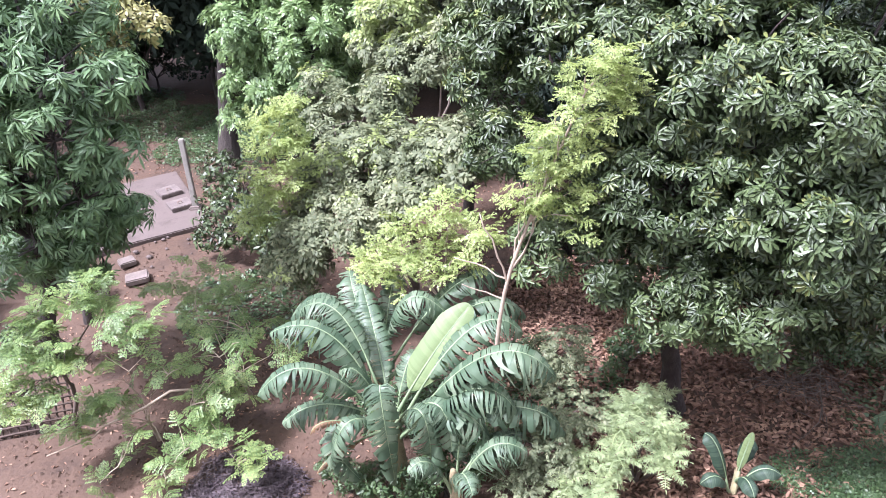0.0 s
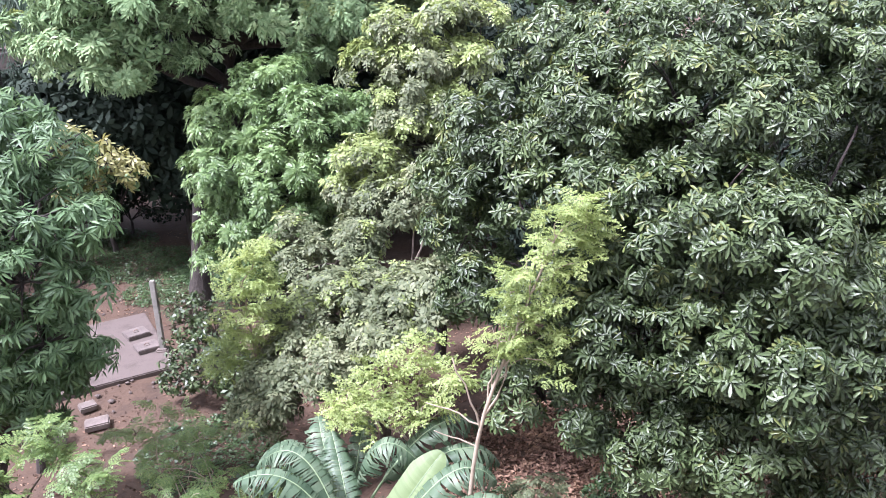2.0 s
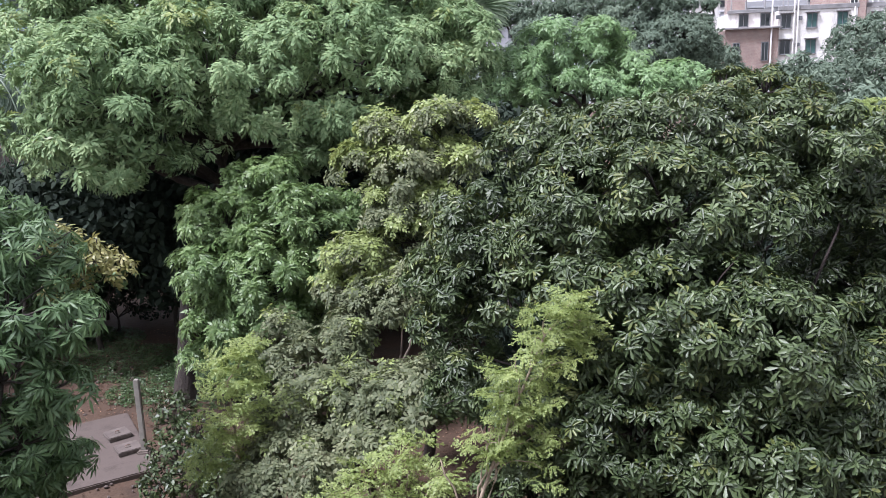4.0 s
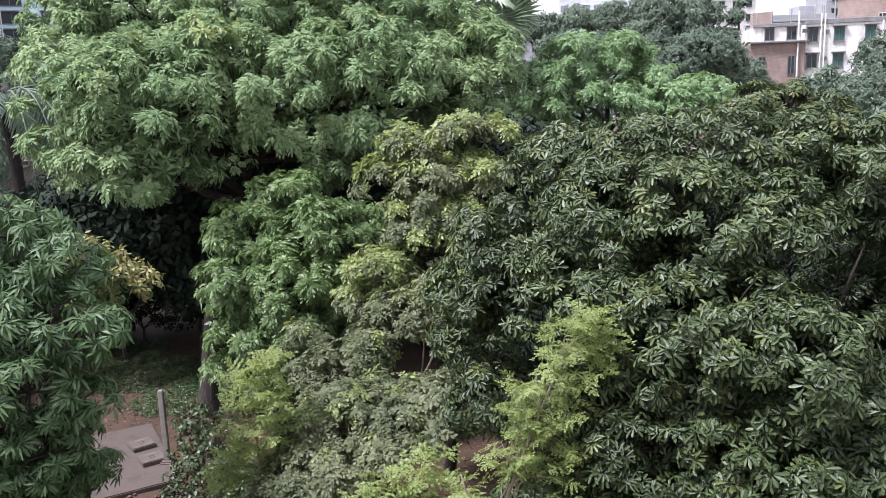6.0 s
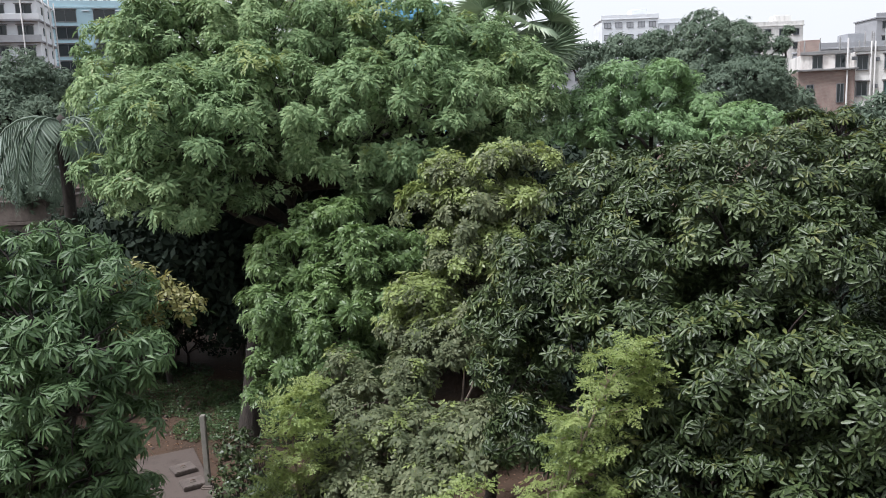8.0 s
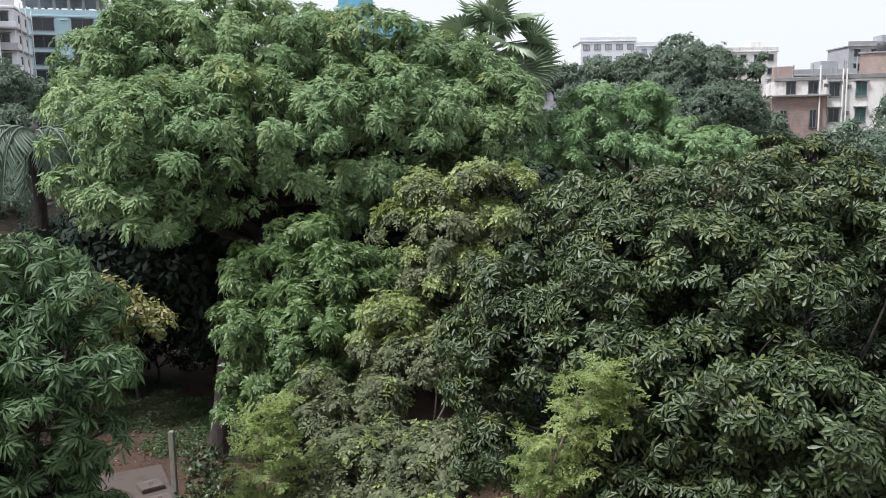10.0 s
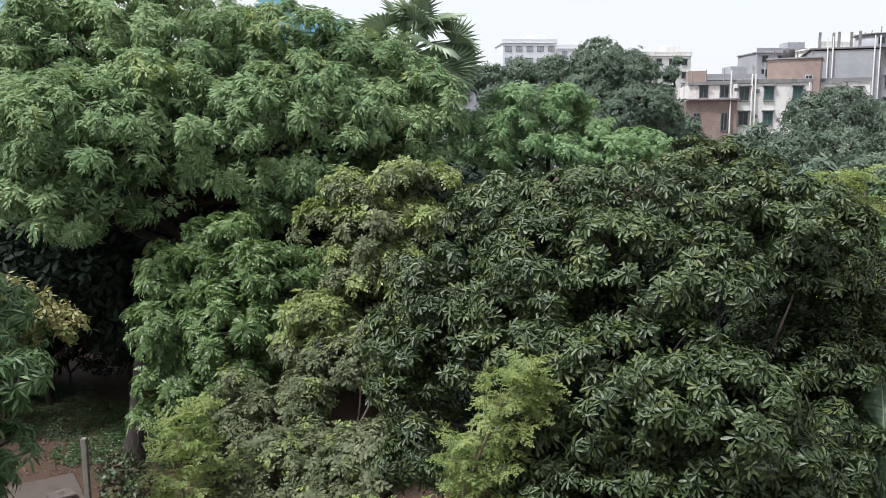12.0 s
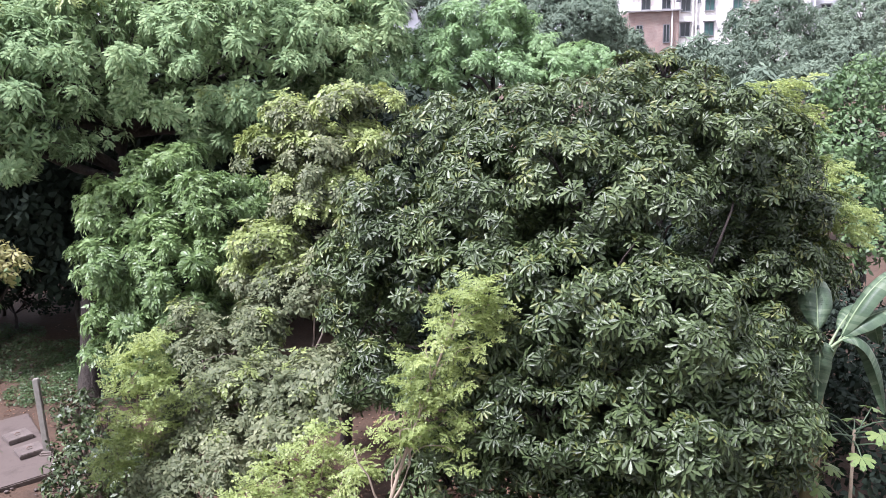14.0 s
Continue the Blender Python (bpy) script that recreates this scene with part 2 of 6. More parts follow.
def box_bm(size, bevel=0.01, at=(0, 0, 0), rz=0.0, seg=1):
    bm = bmesh.new()
    bmesh.ops.create_cube(bm, size=1)
    bmesh.ops.scale(bm, vec=size, verts=bm.verts)
    if bevel:
        bmesh.ops.bevel(bm, geom=bm.edges[:], offset=bevel, segments=seg, affect="EDGES")
    bmesh.ops.transform(bm, matrix=Matrix.Translation(at) @ Matrix.Rotation(rz, 4, "Z"), verts=bm.verts)
    return bm


def part(name, bm, mat, parent=None, label="", m=None):
    me = bpy.data.meshes.new(name)
    bm.to_mesh(me)
    bm.free()
    me.materials.append(mat)
    return part_mesh(name, me, parent, label, m)


def tube(geo, pts, radii, sides=7, mat=0):
    """A tapered, bent tube through pts."""
    p = np.asarray(pts, float)
    r = np.asarray(radii, float)
    d = np.gradient(p, axis=0)
    d /= np.linalg.norm(d, axis=1)[:, None] + 1e-9
    ref = np.where(np.abs(d[:, 2:3]) > 0.9, [[1.0, 0, 0]], [[0, 0, 1.0]])
    u = np.cross(d, ref)
    u /= np.linalg.norm(u, axis=1)[:, None] + 1e-9
    w = np.cross(d, u)
    a = np.arange(sides) * 2 * np.pi / sides
    ring = p[:, None] + r[:, None, None] * (np.cos(a)[None, :, None] * u[:, None] + np.sin(a)[None, :, None] * w[:, None])
    n = len(p)
    i, j = np.meshgrid(np.arange(n - 1), np.arange(sides), indexing="ij")
    k = (j + 1) % sides
    quads = np.stack([i * sides + j, i * sides + k, (i + 1) * sides + k, (i + 1) * sides + j], -1).reshape(-1, 4)
    v = np.concatenate([ring.reshape(-1, 3), p[-1:] + d[-1:] * r[-1]])
    top = (n - 1) * sides + np.arange(sides)
    tris = np.stack([top, (n - 1) * sides + (np.arange(sides) + 1) % sides, np.full(sides, n * sides)], -1)
    geo.add(v, quads, tris, mat)


def bend(a, b, rng, sag=0.12, n=6):
    """A slightly wandering line from a to b."""
    a, b = np.asarray(a, float), np.asarray(b, float)
    s = np.linspace(0, 1, n)[:, None]
    length = np.linalg.norm(b - a)
    off = rng.normal(0, sag * length * 0.5, 3)
    off[2] = abs(off[2]) * 0.8
    wob = rng.normal(0, 0.025 * length, (n, 3)) * np.sin(np.pi * s)
    return a + (b - a) * s + off * np.sin(np.pi * s) + wob


# ---- leaves: prototypes lie in a small frame of their own and are set out in bulk
def blade(length, width, fold=0.25, curl=0.25, wide=0.55):
    """One leaf along +x, folded at the midrib and curling down: nine points, four quads."""
    x = np.array([0.0, 0.5, 1.0]) * length
    z = -curl * length * np.array([0, 0.35, 1.0])
    mid = np.stack([x, np.zeros(3), z], 1)
    ls = np.array([0.2, wide, 0.4 + 0.9 * wide]) * length
    ls[2] = min(ls[2], 0.95 * length)
    ws = np.array([0.34, 1.0, 0.5]) * width / 2
    zs = np.interp(ls, x, z) + fold * ws
    left = np.stack([ls, ws, zs], 1)
    right = np.stack([ls, -ws, zs], 1)
    v = np.concatenate([mid, left, right])
    q = np.array([[0, 1, 4, 3], [1, 2, 5, 4], [0, 6, 7, 1], [1, 7, 8, 2]])
    return v, q


def leaflet(length, width, fold=0.2, curl=0.1, obovate=False):
    """A small leaf along +x: six points, two quads."""
    v = np.array([[0, 0, 0], [1, 0, -curl], [0.3, 0.5, fold / 2], [0.7, 0.36, fold / 3 - curl / 2], [0.3, -0.5, fold / 2], [0.7, -0.36, fold / 3 - curl / 2]], float)
    if obovate:
        v[2:, 0] = (0.38, 0.8, 0.38, 0.8)
        v[2:, 1] = (0.33, 0.46, -0.33, -0.46)
    v[:, 0] *= length
    v[:, 1] *= width
    v[:, 2] *= length * 0.5
    return v, np.array([[0, 1, 3, 2], [0, 4, 5, 1]])


def far_leaflet(length, width, fold=0.2, curl=0.1, obovate=False):
    """The same leaf for trees farther off: one folded blade."""
    v = np.array([[0, 0, 0], [0.45 * length, 0.5 * width, fold * width * 0.5 - 0.15 * curl * length], [length, 0, -0.45 * curl * length], [0.5 * length, -0.5 * width, fold * width * 0.5 - 0.15 * curl * length]])
    return v, np.array([[0, 1, 2, 3]])


def rot_z(a):
    c, s = np.cos(a), np.sin(a)
    return np.array([[c, -s, 0], [s, c, 0], [0, 0, 1.0]])


def rot_y(a):
    c, s = np.cos(a), np.sin(a)
    return np.array([[c, 0, s], [0, 1, 0], [-s, 0, c]])


def rot_x(a):
    c, s = np.cos(a), np.sin(a)
    return np.array([[1, 0, 0], [0, c, -s], [0, s, c]])


def joined(pieces):
    v, q, n = [], [], 0
    for a, b in pieces:
        v.append(a)
        q.append(b + n)
        n += len(a)
    return np.concatenate(v), np.concatenate(q)


def whorl(rng, count, length, width, fall, spread=0.25, curl=0.3, tiers=1, simple=False, obovate=False, shape=leaflet):
    """Leaves in a ring round a shoot that points along +z; fall: their slope below level, radians."""
    out = []
    for tier in range(tiers):
        a0 = rng.uniform(0, 6.28)
        for k in range(count):
            L = length * rng.uniform(0.75, 1.15) * (1 - 0.1 * tier)
            v, q = blade(L, width * rng.uniform(0.85, 1.15), fold=rng.uniform(0.1, 0.4), curl=curl * rng.uniform(0.4, 1.5), wide=0.62 if obovate else 0.5)
            if simple:
                v, q = shape(L, width * rng.uniform(0.85, 1.15), fold=rng.uniform(0.0, 0.25), curl=curl * rng.uniform(0.4, 1.6), obovate=obovate)
            v = v @ rot_x(rng.normal(0, 0.22)).T
            v[:, 0] += 0.02
            v = v @ rot_y(fall + rng.normal(0, spread) + 0.25 * tier).T @ rot_z(a0 + (k + rng.normal(0, 0.18)) * 6.283 / count).T
            v[:, 2] -= 0.055 * tier + rng.uniform(0, 0.03)
            out.append((v, q))
    return joined(out)


def pinnate(rng, length, pairs, leaf, width, droop=0.35, angle=1.0, stalk=0.2, shape=leaflet):
    """A compound leaf along +x that arches down, with paired leaflets."""
    out = []
    for k in range(pairs):
        s = stalk + (1 - stalk) * k / (pairs - 0.5)
        x, z = length * s * (1 - 0.15 * s * s), -droop * length * s * s
        taper = 0.7 + 0.5 * math.sin(math.pi * min(1, 0.15 + s * 0.85))
        for side in (1, -1):
            v, q = shape(leaf * taper * rng.uniform(0.85, 1.15), width * taper, fold=rng.uniform(0, 0.4), curl=rng.uniform(0, 0.5))
            v = v @ rot_x(rng.normal(0, 0.3)).T @ rot_y(0.25 + rng.normal(0, 0.2)).T @ rot_z(side * (angle + rng.normal(0, 0.12))).T
            out.append((v + [x, 0, z], q))
    v, q = shape(leaf, width)
    out.append((v @ rot_y(0.6).T + [length * 0.87, 0, -droop * length], q))
    w = 0.004 + 0.006 * length
    xs = np.linspace(0, 1, 4)
    rach = np.stack([length * xs * (1 - 0.15 * xs * xs), xs * 0, -droop * length * xs * xs], 1)
    rv = np.concatenate([rach + [0, w, 0], rach - [0, w, 0]])
    out.append((rv, np.array([[i, i + 1, i + 5, i + 4] for i in range(3)])))
    return joined(out)


def tuft(rng, leaves, length, pairs, leaf, width, fall=0.35, droop=0.5, tiers=2, angle=0.9):
    """A twig end: rings of compound leaves that spread and hang round a shoot along +z."""
    out = []
    for tier in range(tiers):
        a0 = rng.uniform(0, 6.28)
        n = leaves if tier == 0 else max(3, leaves // 2)
        for k in range(n):
            v, q = pinnate(rng, length * rng.uniform(0.75, 1.1) * (1 - 0.35 * tier), pairs - tier, leaf, width, droop * rng.uniform(0.6, 1.3), angle, 0.28, far_leaflet)
            v = v @ rot_x(rng.normal(0, 0.25)).T @ rot_y(fall - 0.5 * tier + rng.normal(0, 0.16)).T @ rot_z(a0 + (k + rng.normal(0, 0.15)) * 6.283 / n).T
            out.append((v + [0, 0, 0.05 * tier], q))
    return joined(out)


def feather(rng, length, arms, leaf, droop=0.3, per=6):
    """A twice-divided frond: side arms, each with rows of small round leaflets."""
    out = []
    for k in range(arms):
        s = 0.25 + 0.75 * k / (arms - 1)
        x, z = length * s, -droop * length * s * s
        reach = length * 0.42 * (1.05 - 0.75 * s) * rng.uniform(0.8, 1.2)
        for side in (1, -1):
            m = rot_z(side * (1.0 + rng.normal(0, 0.15)) * (1 - 0.3 * s)) @ rot_y(0.2 + rng.normal(0, 0.2))
            for j in range(per):
                u = (j + 0.6) / per
                for s2 in (1, -1):
                    ll = leaf * rng.uniform(0.8, 1.25)
                    v, q = np.array([[0, 0, 0], [ll * 0.5, ll * 0.32, 0.1 * ll], [ll, 0, -0.1 * ll], [ll * 0.5, -ll * 0.32, 0.1 * ll]]), np.array([[0, 1, 2, 3]])
                    v = v @ rot_x(rng.normal(0, 0.4)).T @ rot_y(rng.normal(0.25, 0.25)).T @ rot_z(s2 * (0.9 + rng.normal(0, 0.2))).T
                    v = v + [reach * u, s2 * reach * 0.10 * (1 - u), -0.2 * reach * u * u]
                    out.append((v @ m.T + [x, 0, z], q))
    xs = np.linspace(0, 1, 4)
    rach = np.stack([length * xs, xs * 0, -droop * length * xs * xs], 1)
    w = 0.006
    out.append((np.concatenate([rach + [0, w, 0], rach - [0, w, 0]]), np.array([[i, i + 1, i + 5, i + 4] for i in range(3)])))
    return joined(out)


def frond(rng, length, leaf, droop=0.3, arms=6, loose=1.0):
    """A triangular twice-divided leaf: pairs of arms, each a comb of small oval leaflets lying in one plane."""
    out = []
    for k in range(arms):
        u = k / (arms - 1)
        s = 0.28 + 0.72 * u
        x, z = length * s, -droop * length * s * s
        reach = length * (0.5 - 0.36 * u) * rng.uniform(0.85, 1.15)
        n = max(2, int(reach / (leaf * 0.62)))
        for side in (1, -1):
            m = rot_z(side * (1.05 - 0.35 * u + rng.normal(0, 0.15))) @ rot_x(side * rng.normal(0.25, 0.3 * loose)) @ rot_y(0.22 + rng.normal(0, 0.25 * loose))
            for j in range(n + 1):
                for s2 in (1, -1):
                    ll = leaf * rng.uniform(0.8, 1.2) * (1.1 if j == n else 1)
                    v = np.array([[0, 0, 0], [ll * 0.45, ll * 0.34, 0.06 * ll], [ll, 0, -0.1 * ll], [ll * 0.45, -ll * 0.34, 0.06 * ll]])
                    v = v @ rot_x(rng.normal(0, 0.35 * loose)).T @ rot_y(rng.normal(0.15, 0.25 * loose)).T @ rot_z(s2 * ((0.95 if j < n else 0.35) + rng.normal(0, 0.15))).T
                    w = (j + 0.5) / (n + 0.5)
                    out.append(((v + [reach * w, 0, -0.18 * reach * w * w]) @ m.T + [x, 0, z], np.array([[0, 1, 2, 3]])))
    xs = np.linspace(0, 1, 4)
    rach = np.stack([length * xs, xs * 0, -droop * length * xs * xs], 1)
    out.append((np.concatenate([rach + [0, 0.005, 0], rach - [0, 0.005, 0]]), np.array([[i, i + 1, i + 5, i + 4] for i in range(3)])))
    return joined(out)


def set_out(geo, protos, pos, xdir, zdir, size, rng, mat=None):
    """Places prototypes at pos with their x and z axes along xdir and zdir."""
    pos, x, z = (np.asarray(a, float).reshape(-1, 3) for a in (pos, xdir, zdir))
    x = x / (np.linalg.norm(x, axis=1)[:, None] + 1e-9)
    y = np.cross(z, x)
    y /= np.linalg.norm(y, axis=1)[:, None] + 1e-9
    z = np.cross(x, y)
    m = np.stack([x, y, z], 2) * np.asarray(size).reshape(-1, 1, 1)
    pick = rng.integers(0, len(protos), len(pos))
    mat = np.zeros(len(pos), int) if mat is None else np.asarray(mat)
    for k, (v, q) in enumerate(protos):
        sel = np.where(pick == k)[0]
        if len(sel) == 0:
            continue
        vv = np.einsum("nij,pj->npi", m[sel], v) + pos[sel, None]
        qq = q[None] + (np.arange(len(sel)) * len(v))[:, None, None]
        geo.add(vv, qq, mat=np.repeat(mat[sel], len(q)))


def on_lobes(lobes, density, rng, inner=0.6, squash=0.85, under=0.55, keep=0.72):
    """Points on and in the outer shells of overlapping clumps, with outward normals; few under the crown."""
    lobes = np.asarray(lobes, float)
    P, N = [], []
    for i, (x, y, z, r) in enumerate(lobes):
        n = int(4 * np.pi * r * r * density) + 4
        d = rng.normal(size=(n, 3))
        d /= np.linalg.norm(d, axis=1)[:, None]
        d = d[(d[:, 2] > -0.25) | (rng.random(n) < under)]
        lump = 1 + 0.13 * np.sin(d @ rng.normal(0, 3.2, 3) + rng.uniform(0, 6)) + 0.10 * np.sin(d @ rng.normal(0, 6, 3) + rng.uniform(0, 6))
        rad = r * lump * (inner + (1.04 - inner) * rng.random(len(d)) ** 0.5)
        p = np.array([x, y, z]) + d * rad[:, None] * [1, 1, squash]
        others = np.delete(lobes, i, 0)
        if len(others):
            gap = np.linalg.norm((p[:, None] - others[None, :, :3]) / [1, 1, squash], axis=2) / others[None, :, 3]
            ok = gap.min(1) > keep
            p, d = p[ok], d[ok]
        P.append(p)
        N.append(d)
    return np.concatenate(P), np.concatenate(N)


def flat(n):
    h = n * [1, 1, 0]
    return h / (np.linalg.norm(h, axis=1)[:, None] + 1e-6)


def domes(P, N, count, radius, rng, lift=0.55, flatten=0.4, wide=0.9):
    """Round every branch end a small dome of shoots, open below, so that each end shades the ones under it."""
    axis = N + [0, 0, lift]
    axis /= np.linalg.norm(axis, axis=1)[:, None]
    A = np.repeat(axis, count, 0)
    d = A + rng.normal(0, wide, A.shape)
    d[::count] = axis
    d /= np.linalg.norm(d, axis=1)[:, None]
    r = np.repeat(radius * rng.uniform(0.65, 1.25, len(P)), count) * rng.uniform(0.8, 1.1, len(A))
    return np.repeat(P, count, 0) + d * r[:, None] * [1, 1, flatten], d * 0.75 + A * 0.35


def crown_tufts(lobes, density, protos, rng, count=8, radius=0.4, size=1.0, young=0.0, inner=0.75, under=0.3, up=0.7, hollows=()):
    """Branch ends over the clumps, each a dome of leafy twig ends."""
    P, N = on_lobes(lobes, density, rng, inner=inner, under=under, keep=0.85)
    for hx, hy, hz, hr in hollows:
        ok = np.linalg.norm(P - [hx, hy, hz], axis=1) > hr
        P, N = P[ok], N[ok]
    Q, Z = domes(P, N, count, radius, rng)
    geo = Geo()
    mat = (rng.random(len(Q)) < young * np.repeat(0.3 + 1.4 * np.clip(N[:, 2], 0, 1), count)).astype(int)
    Z = Z + [0, 0, up] + rng.normal(0, 0.15, Z.shape)
    set_out(geo, protos, Q, np.cross(Z, rng.normal(size=Z.shape)), Z, np.repeat(rng.uniform(0.85, 1.15, len(P)), count) * rng.uniform(0.8, 1.15, len(Q)) * size, rng, mat)
    return geo, P


def crown_whorls(lobes, density, protos, rng, size=1.0, young=0.0, up=0.5, near=None, fine=None, bunch=1, spread=0.16, hollows=()):
    P, N = on_lobes(lobes, density / bunch, rng, inner=0.72 if bunch > 1 else 0.66)
    for hx, hy, hz, hr in hollows:
        ok = np.linalg.norm(P - [hx, hy, hz], axis=1) > hr
        P, N = P[ok], N[ok]
    lead = np.ones(len(P), bool)
    if bunch > 1:
        # each branch end carries a bunch of shoots round one leading shoot
        lead = np.arange(len(P) * bunch) % bunch == 0
        P, N = domes(P, N, bunch, spread, rng)
    z = N * [1, 1, 0.8] + [0, 0, up] + rng.normal(0, 0.25, P.shape)
    geo = Geo()
    x = np.cross(z, rng.normal(size=P.shape))
    mat = (rng.random(len(P)) < young * (0.3 + 1.4 * np.clip(N[:, 2], 0, 1)) * (0.5 + 1.5 * lead)).astype(int)
    z = z / np.linalg.norm(z, axis=1)[:, None]
    s = rng.uniform(0.75, 1.2, len(P)) * size
    far = np.ones(len(P), bool) if near is None else P[:, 1] > near
    if near is not None:
        far[np.where(~far)[0][280:]] = True
        geo.singles = [(P[i], x[i], z[i], s[i]) for i in np.where(~far)[0]]
        geo.protos = fine or protos
    set_out(geo, protos, P[far], x[far], z[far], s[far], rng, mat[far])
    return geo, P


def crown_sprays(lobes, density, protos, rng, leaves=7, size=1.0, young=0.0, reach=0.12, under=0.55, slope=0.1, inner=0.6, outward=0.4):
    """Sprays of compound leaves: each spray's leaves fan out from one twig end and hang a little."""
    P, N = on_lobes(lobes, density, rng, inner=inner, under=under)
    k = len(P)
    pos = np.repeat(P, leaves, 0)
    nor = np.repeat(flat(N), leaves, 0)
    a = rng.uniform(-2.4, 2.4, k * leaves)
    c, s = np.cos(a), np.sin(a)
    x = np.stack([nor[:, 0] * c - nor[:, 1] * s, nor[:, 0] * s + nor[:, 1] * c, np.zeros(k * leaves)], 1)
    x[:, 2] = slope + rng.normal(0, 0.15, k * leaves)
    pos = pos + x * [reach, reach, 0] * rng.random((k * leaves, 1)) + rng.normal(0, reach * 0.5, pos.shape)
    z = np.tile([0, 0, 1.0], (k * leaves, 1)) + rng.normal(0, 0.16, pos.shape) + outward * np.repeat(N, leaves, 0)
    mat = np.repeat((rng.random(k) < young * (0.3 + 1.4 * np.clip(N[:, 2], 0, 1))).astype(int), leaves)
    geo = Geo()
    set_out(geo, protos, pos, x, z, np.repeat(rng.uniform(0.8, 1.2, k), leaves) * size, rng, mat)
    return geo, P


def crown_fronds(lobes, ends, protos, rng, fronds=5, size=1.0, spread=1.0, lift=0.25):
    """Every clump holds a few twig ends, and every end a loose ring of large divided leaves."""
    P, X, Z = [], [], []
    E = []
    for x, y, z, r in lobes:
        for _ in range(ends):
            e = np.array([x, y, z]) + rng.normal(0, 0.5, 3) * r * spread * np.array([1, 1, 0.7])
            E.append(e)
            a0 = rng.uniform(0, 6.28)
            for k in range(fronds):
                a = a0 + 6.283 * k / fronds + rng.normal(0, 0.3)
                P.append(e - [0, 0, 0.04 * k])
                X.append((math.cos(a), math.sin(a), lift + rng.normal(0, 0.4)))
                Z.append(np.array([0, 0, 1.0]) + rng.normal(0, 0.3, 3))
    geo = Geo()
    set_out(geo, protos, P, X, Z, rng.uniform(0.75, 1.2, len(P)) * size, rng)
    return geo, np.array(E)


def branches(parent, base, fork, radius, lobes, mat, rng, twigs=None, thick=0.45, limb_label="", lean=0.1, sides=9, twig_r=0.012, path=None):
    """Trunk with a flared foot, one limb into every clump, and thin twigs into the leaves."""
    base, fork = np.asarray(base, float), np.asarray(fork, float)
    o = np.asarray(parent.matrix_basis.translation)
    g = Geo()
    line = bend(base, fork, rng, lean, 8)
    if path is not None:
        s = np.linspace(0, len(path) - 1, 16)
        line = np.stack([np.interp(s, np.arange(len(path)), np.asarray(path, float)[:, i]) for i in range(3)], 1)
    line[0] -= [0, 0, 0.1]
    rr = radius * (1 - (0.35 if path is None else 0.7) * np.linspace(0, 1, len(line)))
    rr[0] *= 1.3
    rr[1] *= 1.12
    tube(g, line - o, rr, sides + 3)
    part_geo("trunk", g, mat, parent)
    for x, y, z, r in lobes:
        g = Geo()
        root = line[-2 if z > fork[2] else -3]
        if path is not None:
            root = line[1 + np.argmin(np.linalg.norm(line[1:] - np.array([x, y, z - 0.5]), axis=1))]
        tube(g, bend(root, (x, y, z - 0.2 * r), rng, 0.2, 7) - o, radius * thick * np.linspace(1, 0.2, 7), sides)
        part_geo("limb", g, mat, parent)
    if twigs is not None and len(twigs):
        g = Geo()
        L = np.asarray(lobes, float)
        near = np.argmin(np.linalg.norm(twigs[:, None] - L[None, :, :3], axis=2) / L[None, :, 3], axis=1)
        for p, i in zip(twigs, near):
            tube(g, bend(L[i, :3] - [0, 0, 0.2 * L[i, 3]], p, rng, 0.1, 4) - o, np.linspace(twig_r * 1.6, twig_r * 0.5, 4), 4)
        tagged(part_geo("fine_branching", g, mat, parent), kind="stuff")


def put_crown(parent, geo, mats, name="crown"):
    o = np.asarray(parent.matrix_basis.translation)
    geo.v = [v - o for v in geo.v]
    if geo.singles:
        shared = [Geo().add(v, q).mesh("leaf_whorl", mats) for v, q in geo.protos]
        for k, (p, x, z, s) in enumerate(geo.singles):
            xx, zz = Vector(x).normalized(), Vector(z).normalized()
            yy = zz.cross(xx).normalized()
            zz = xx.cross(yy)
            m = Matrix((xx, yy, zz)).transposed().to_4x4()
            part_mesh("leaf_whorl", shared[k % len(shared)], parent, m=Matrix.Translation(Vector(p - o)) @ m @ Matrix.Scale(s, 4))
    return tagged(part_geo(name, geo, mats, parent), kind="stuff")


R_ = np.random.default_rng

# ---------------------------------------------------------------- ground
def ground_height(x, y):
    return 0.05 * np.sin(x * 0.9 + 1.3) * np.cos(y * 0.7) + 0.03 * np.sin(x * 2.3 + y * 1.9)


def make_ground():
    a = np.concatenate([-np.geomspace(2500, 31, 22), np.linspace(-30, 30, 121), np.geomspace(31, 2500, 22)])
    gx, gy = np.meshgrid(a, a + 14, indexing="ij")
    fade = np.clip(1 - np.hypot(gx, gy - 14) / 28, 0, 1)
    z = ground_height(gx, gy) * fade - 0.02
    n = len(a)
    i, j = np.meshgrid(np.arange(n - 1), np.arange(n - 1), indexing="ij")
    q = np.stack([i * n + j, (i + 1) * n + j, (i + 1) * n + j + 1, i * n + j + 1], -1).reshape(-1, 4)
    ob = part_geo("ground", Geo().add(np.stack([gx, gy, z], -1), q), M_SOIL)
    tagged(ob, "bare reddish-brown earth of a shaded garden", "ground", kind="structure")


make_ground()

# ---------------------------------------------------------------- trees
PR = R_(5)
P_WHORL = [whorl(PR, n, 0.105, 0.033, fall, 0.22, 0.3, 1, obovate=True) for n, fall in ((8, 0.15), (9, 0.3), (7, 0.4), (8, 0.5), (9, 0.2), (7, 0.35))]
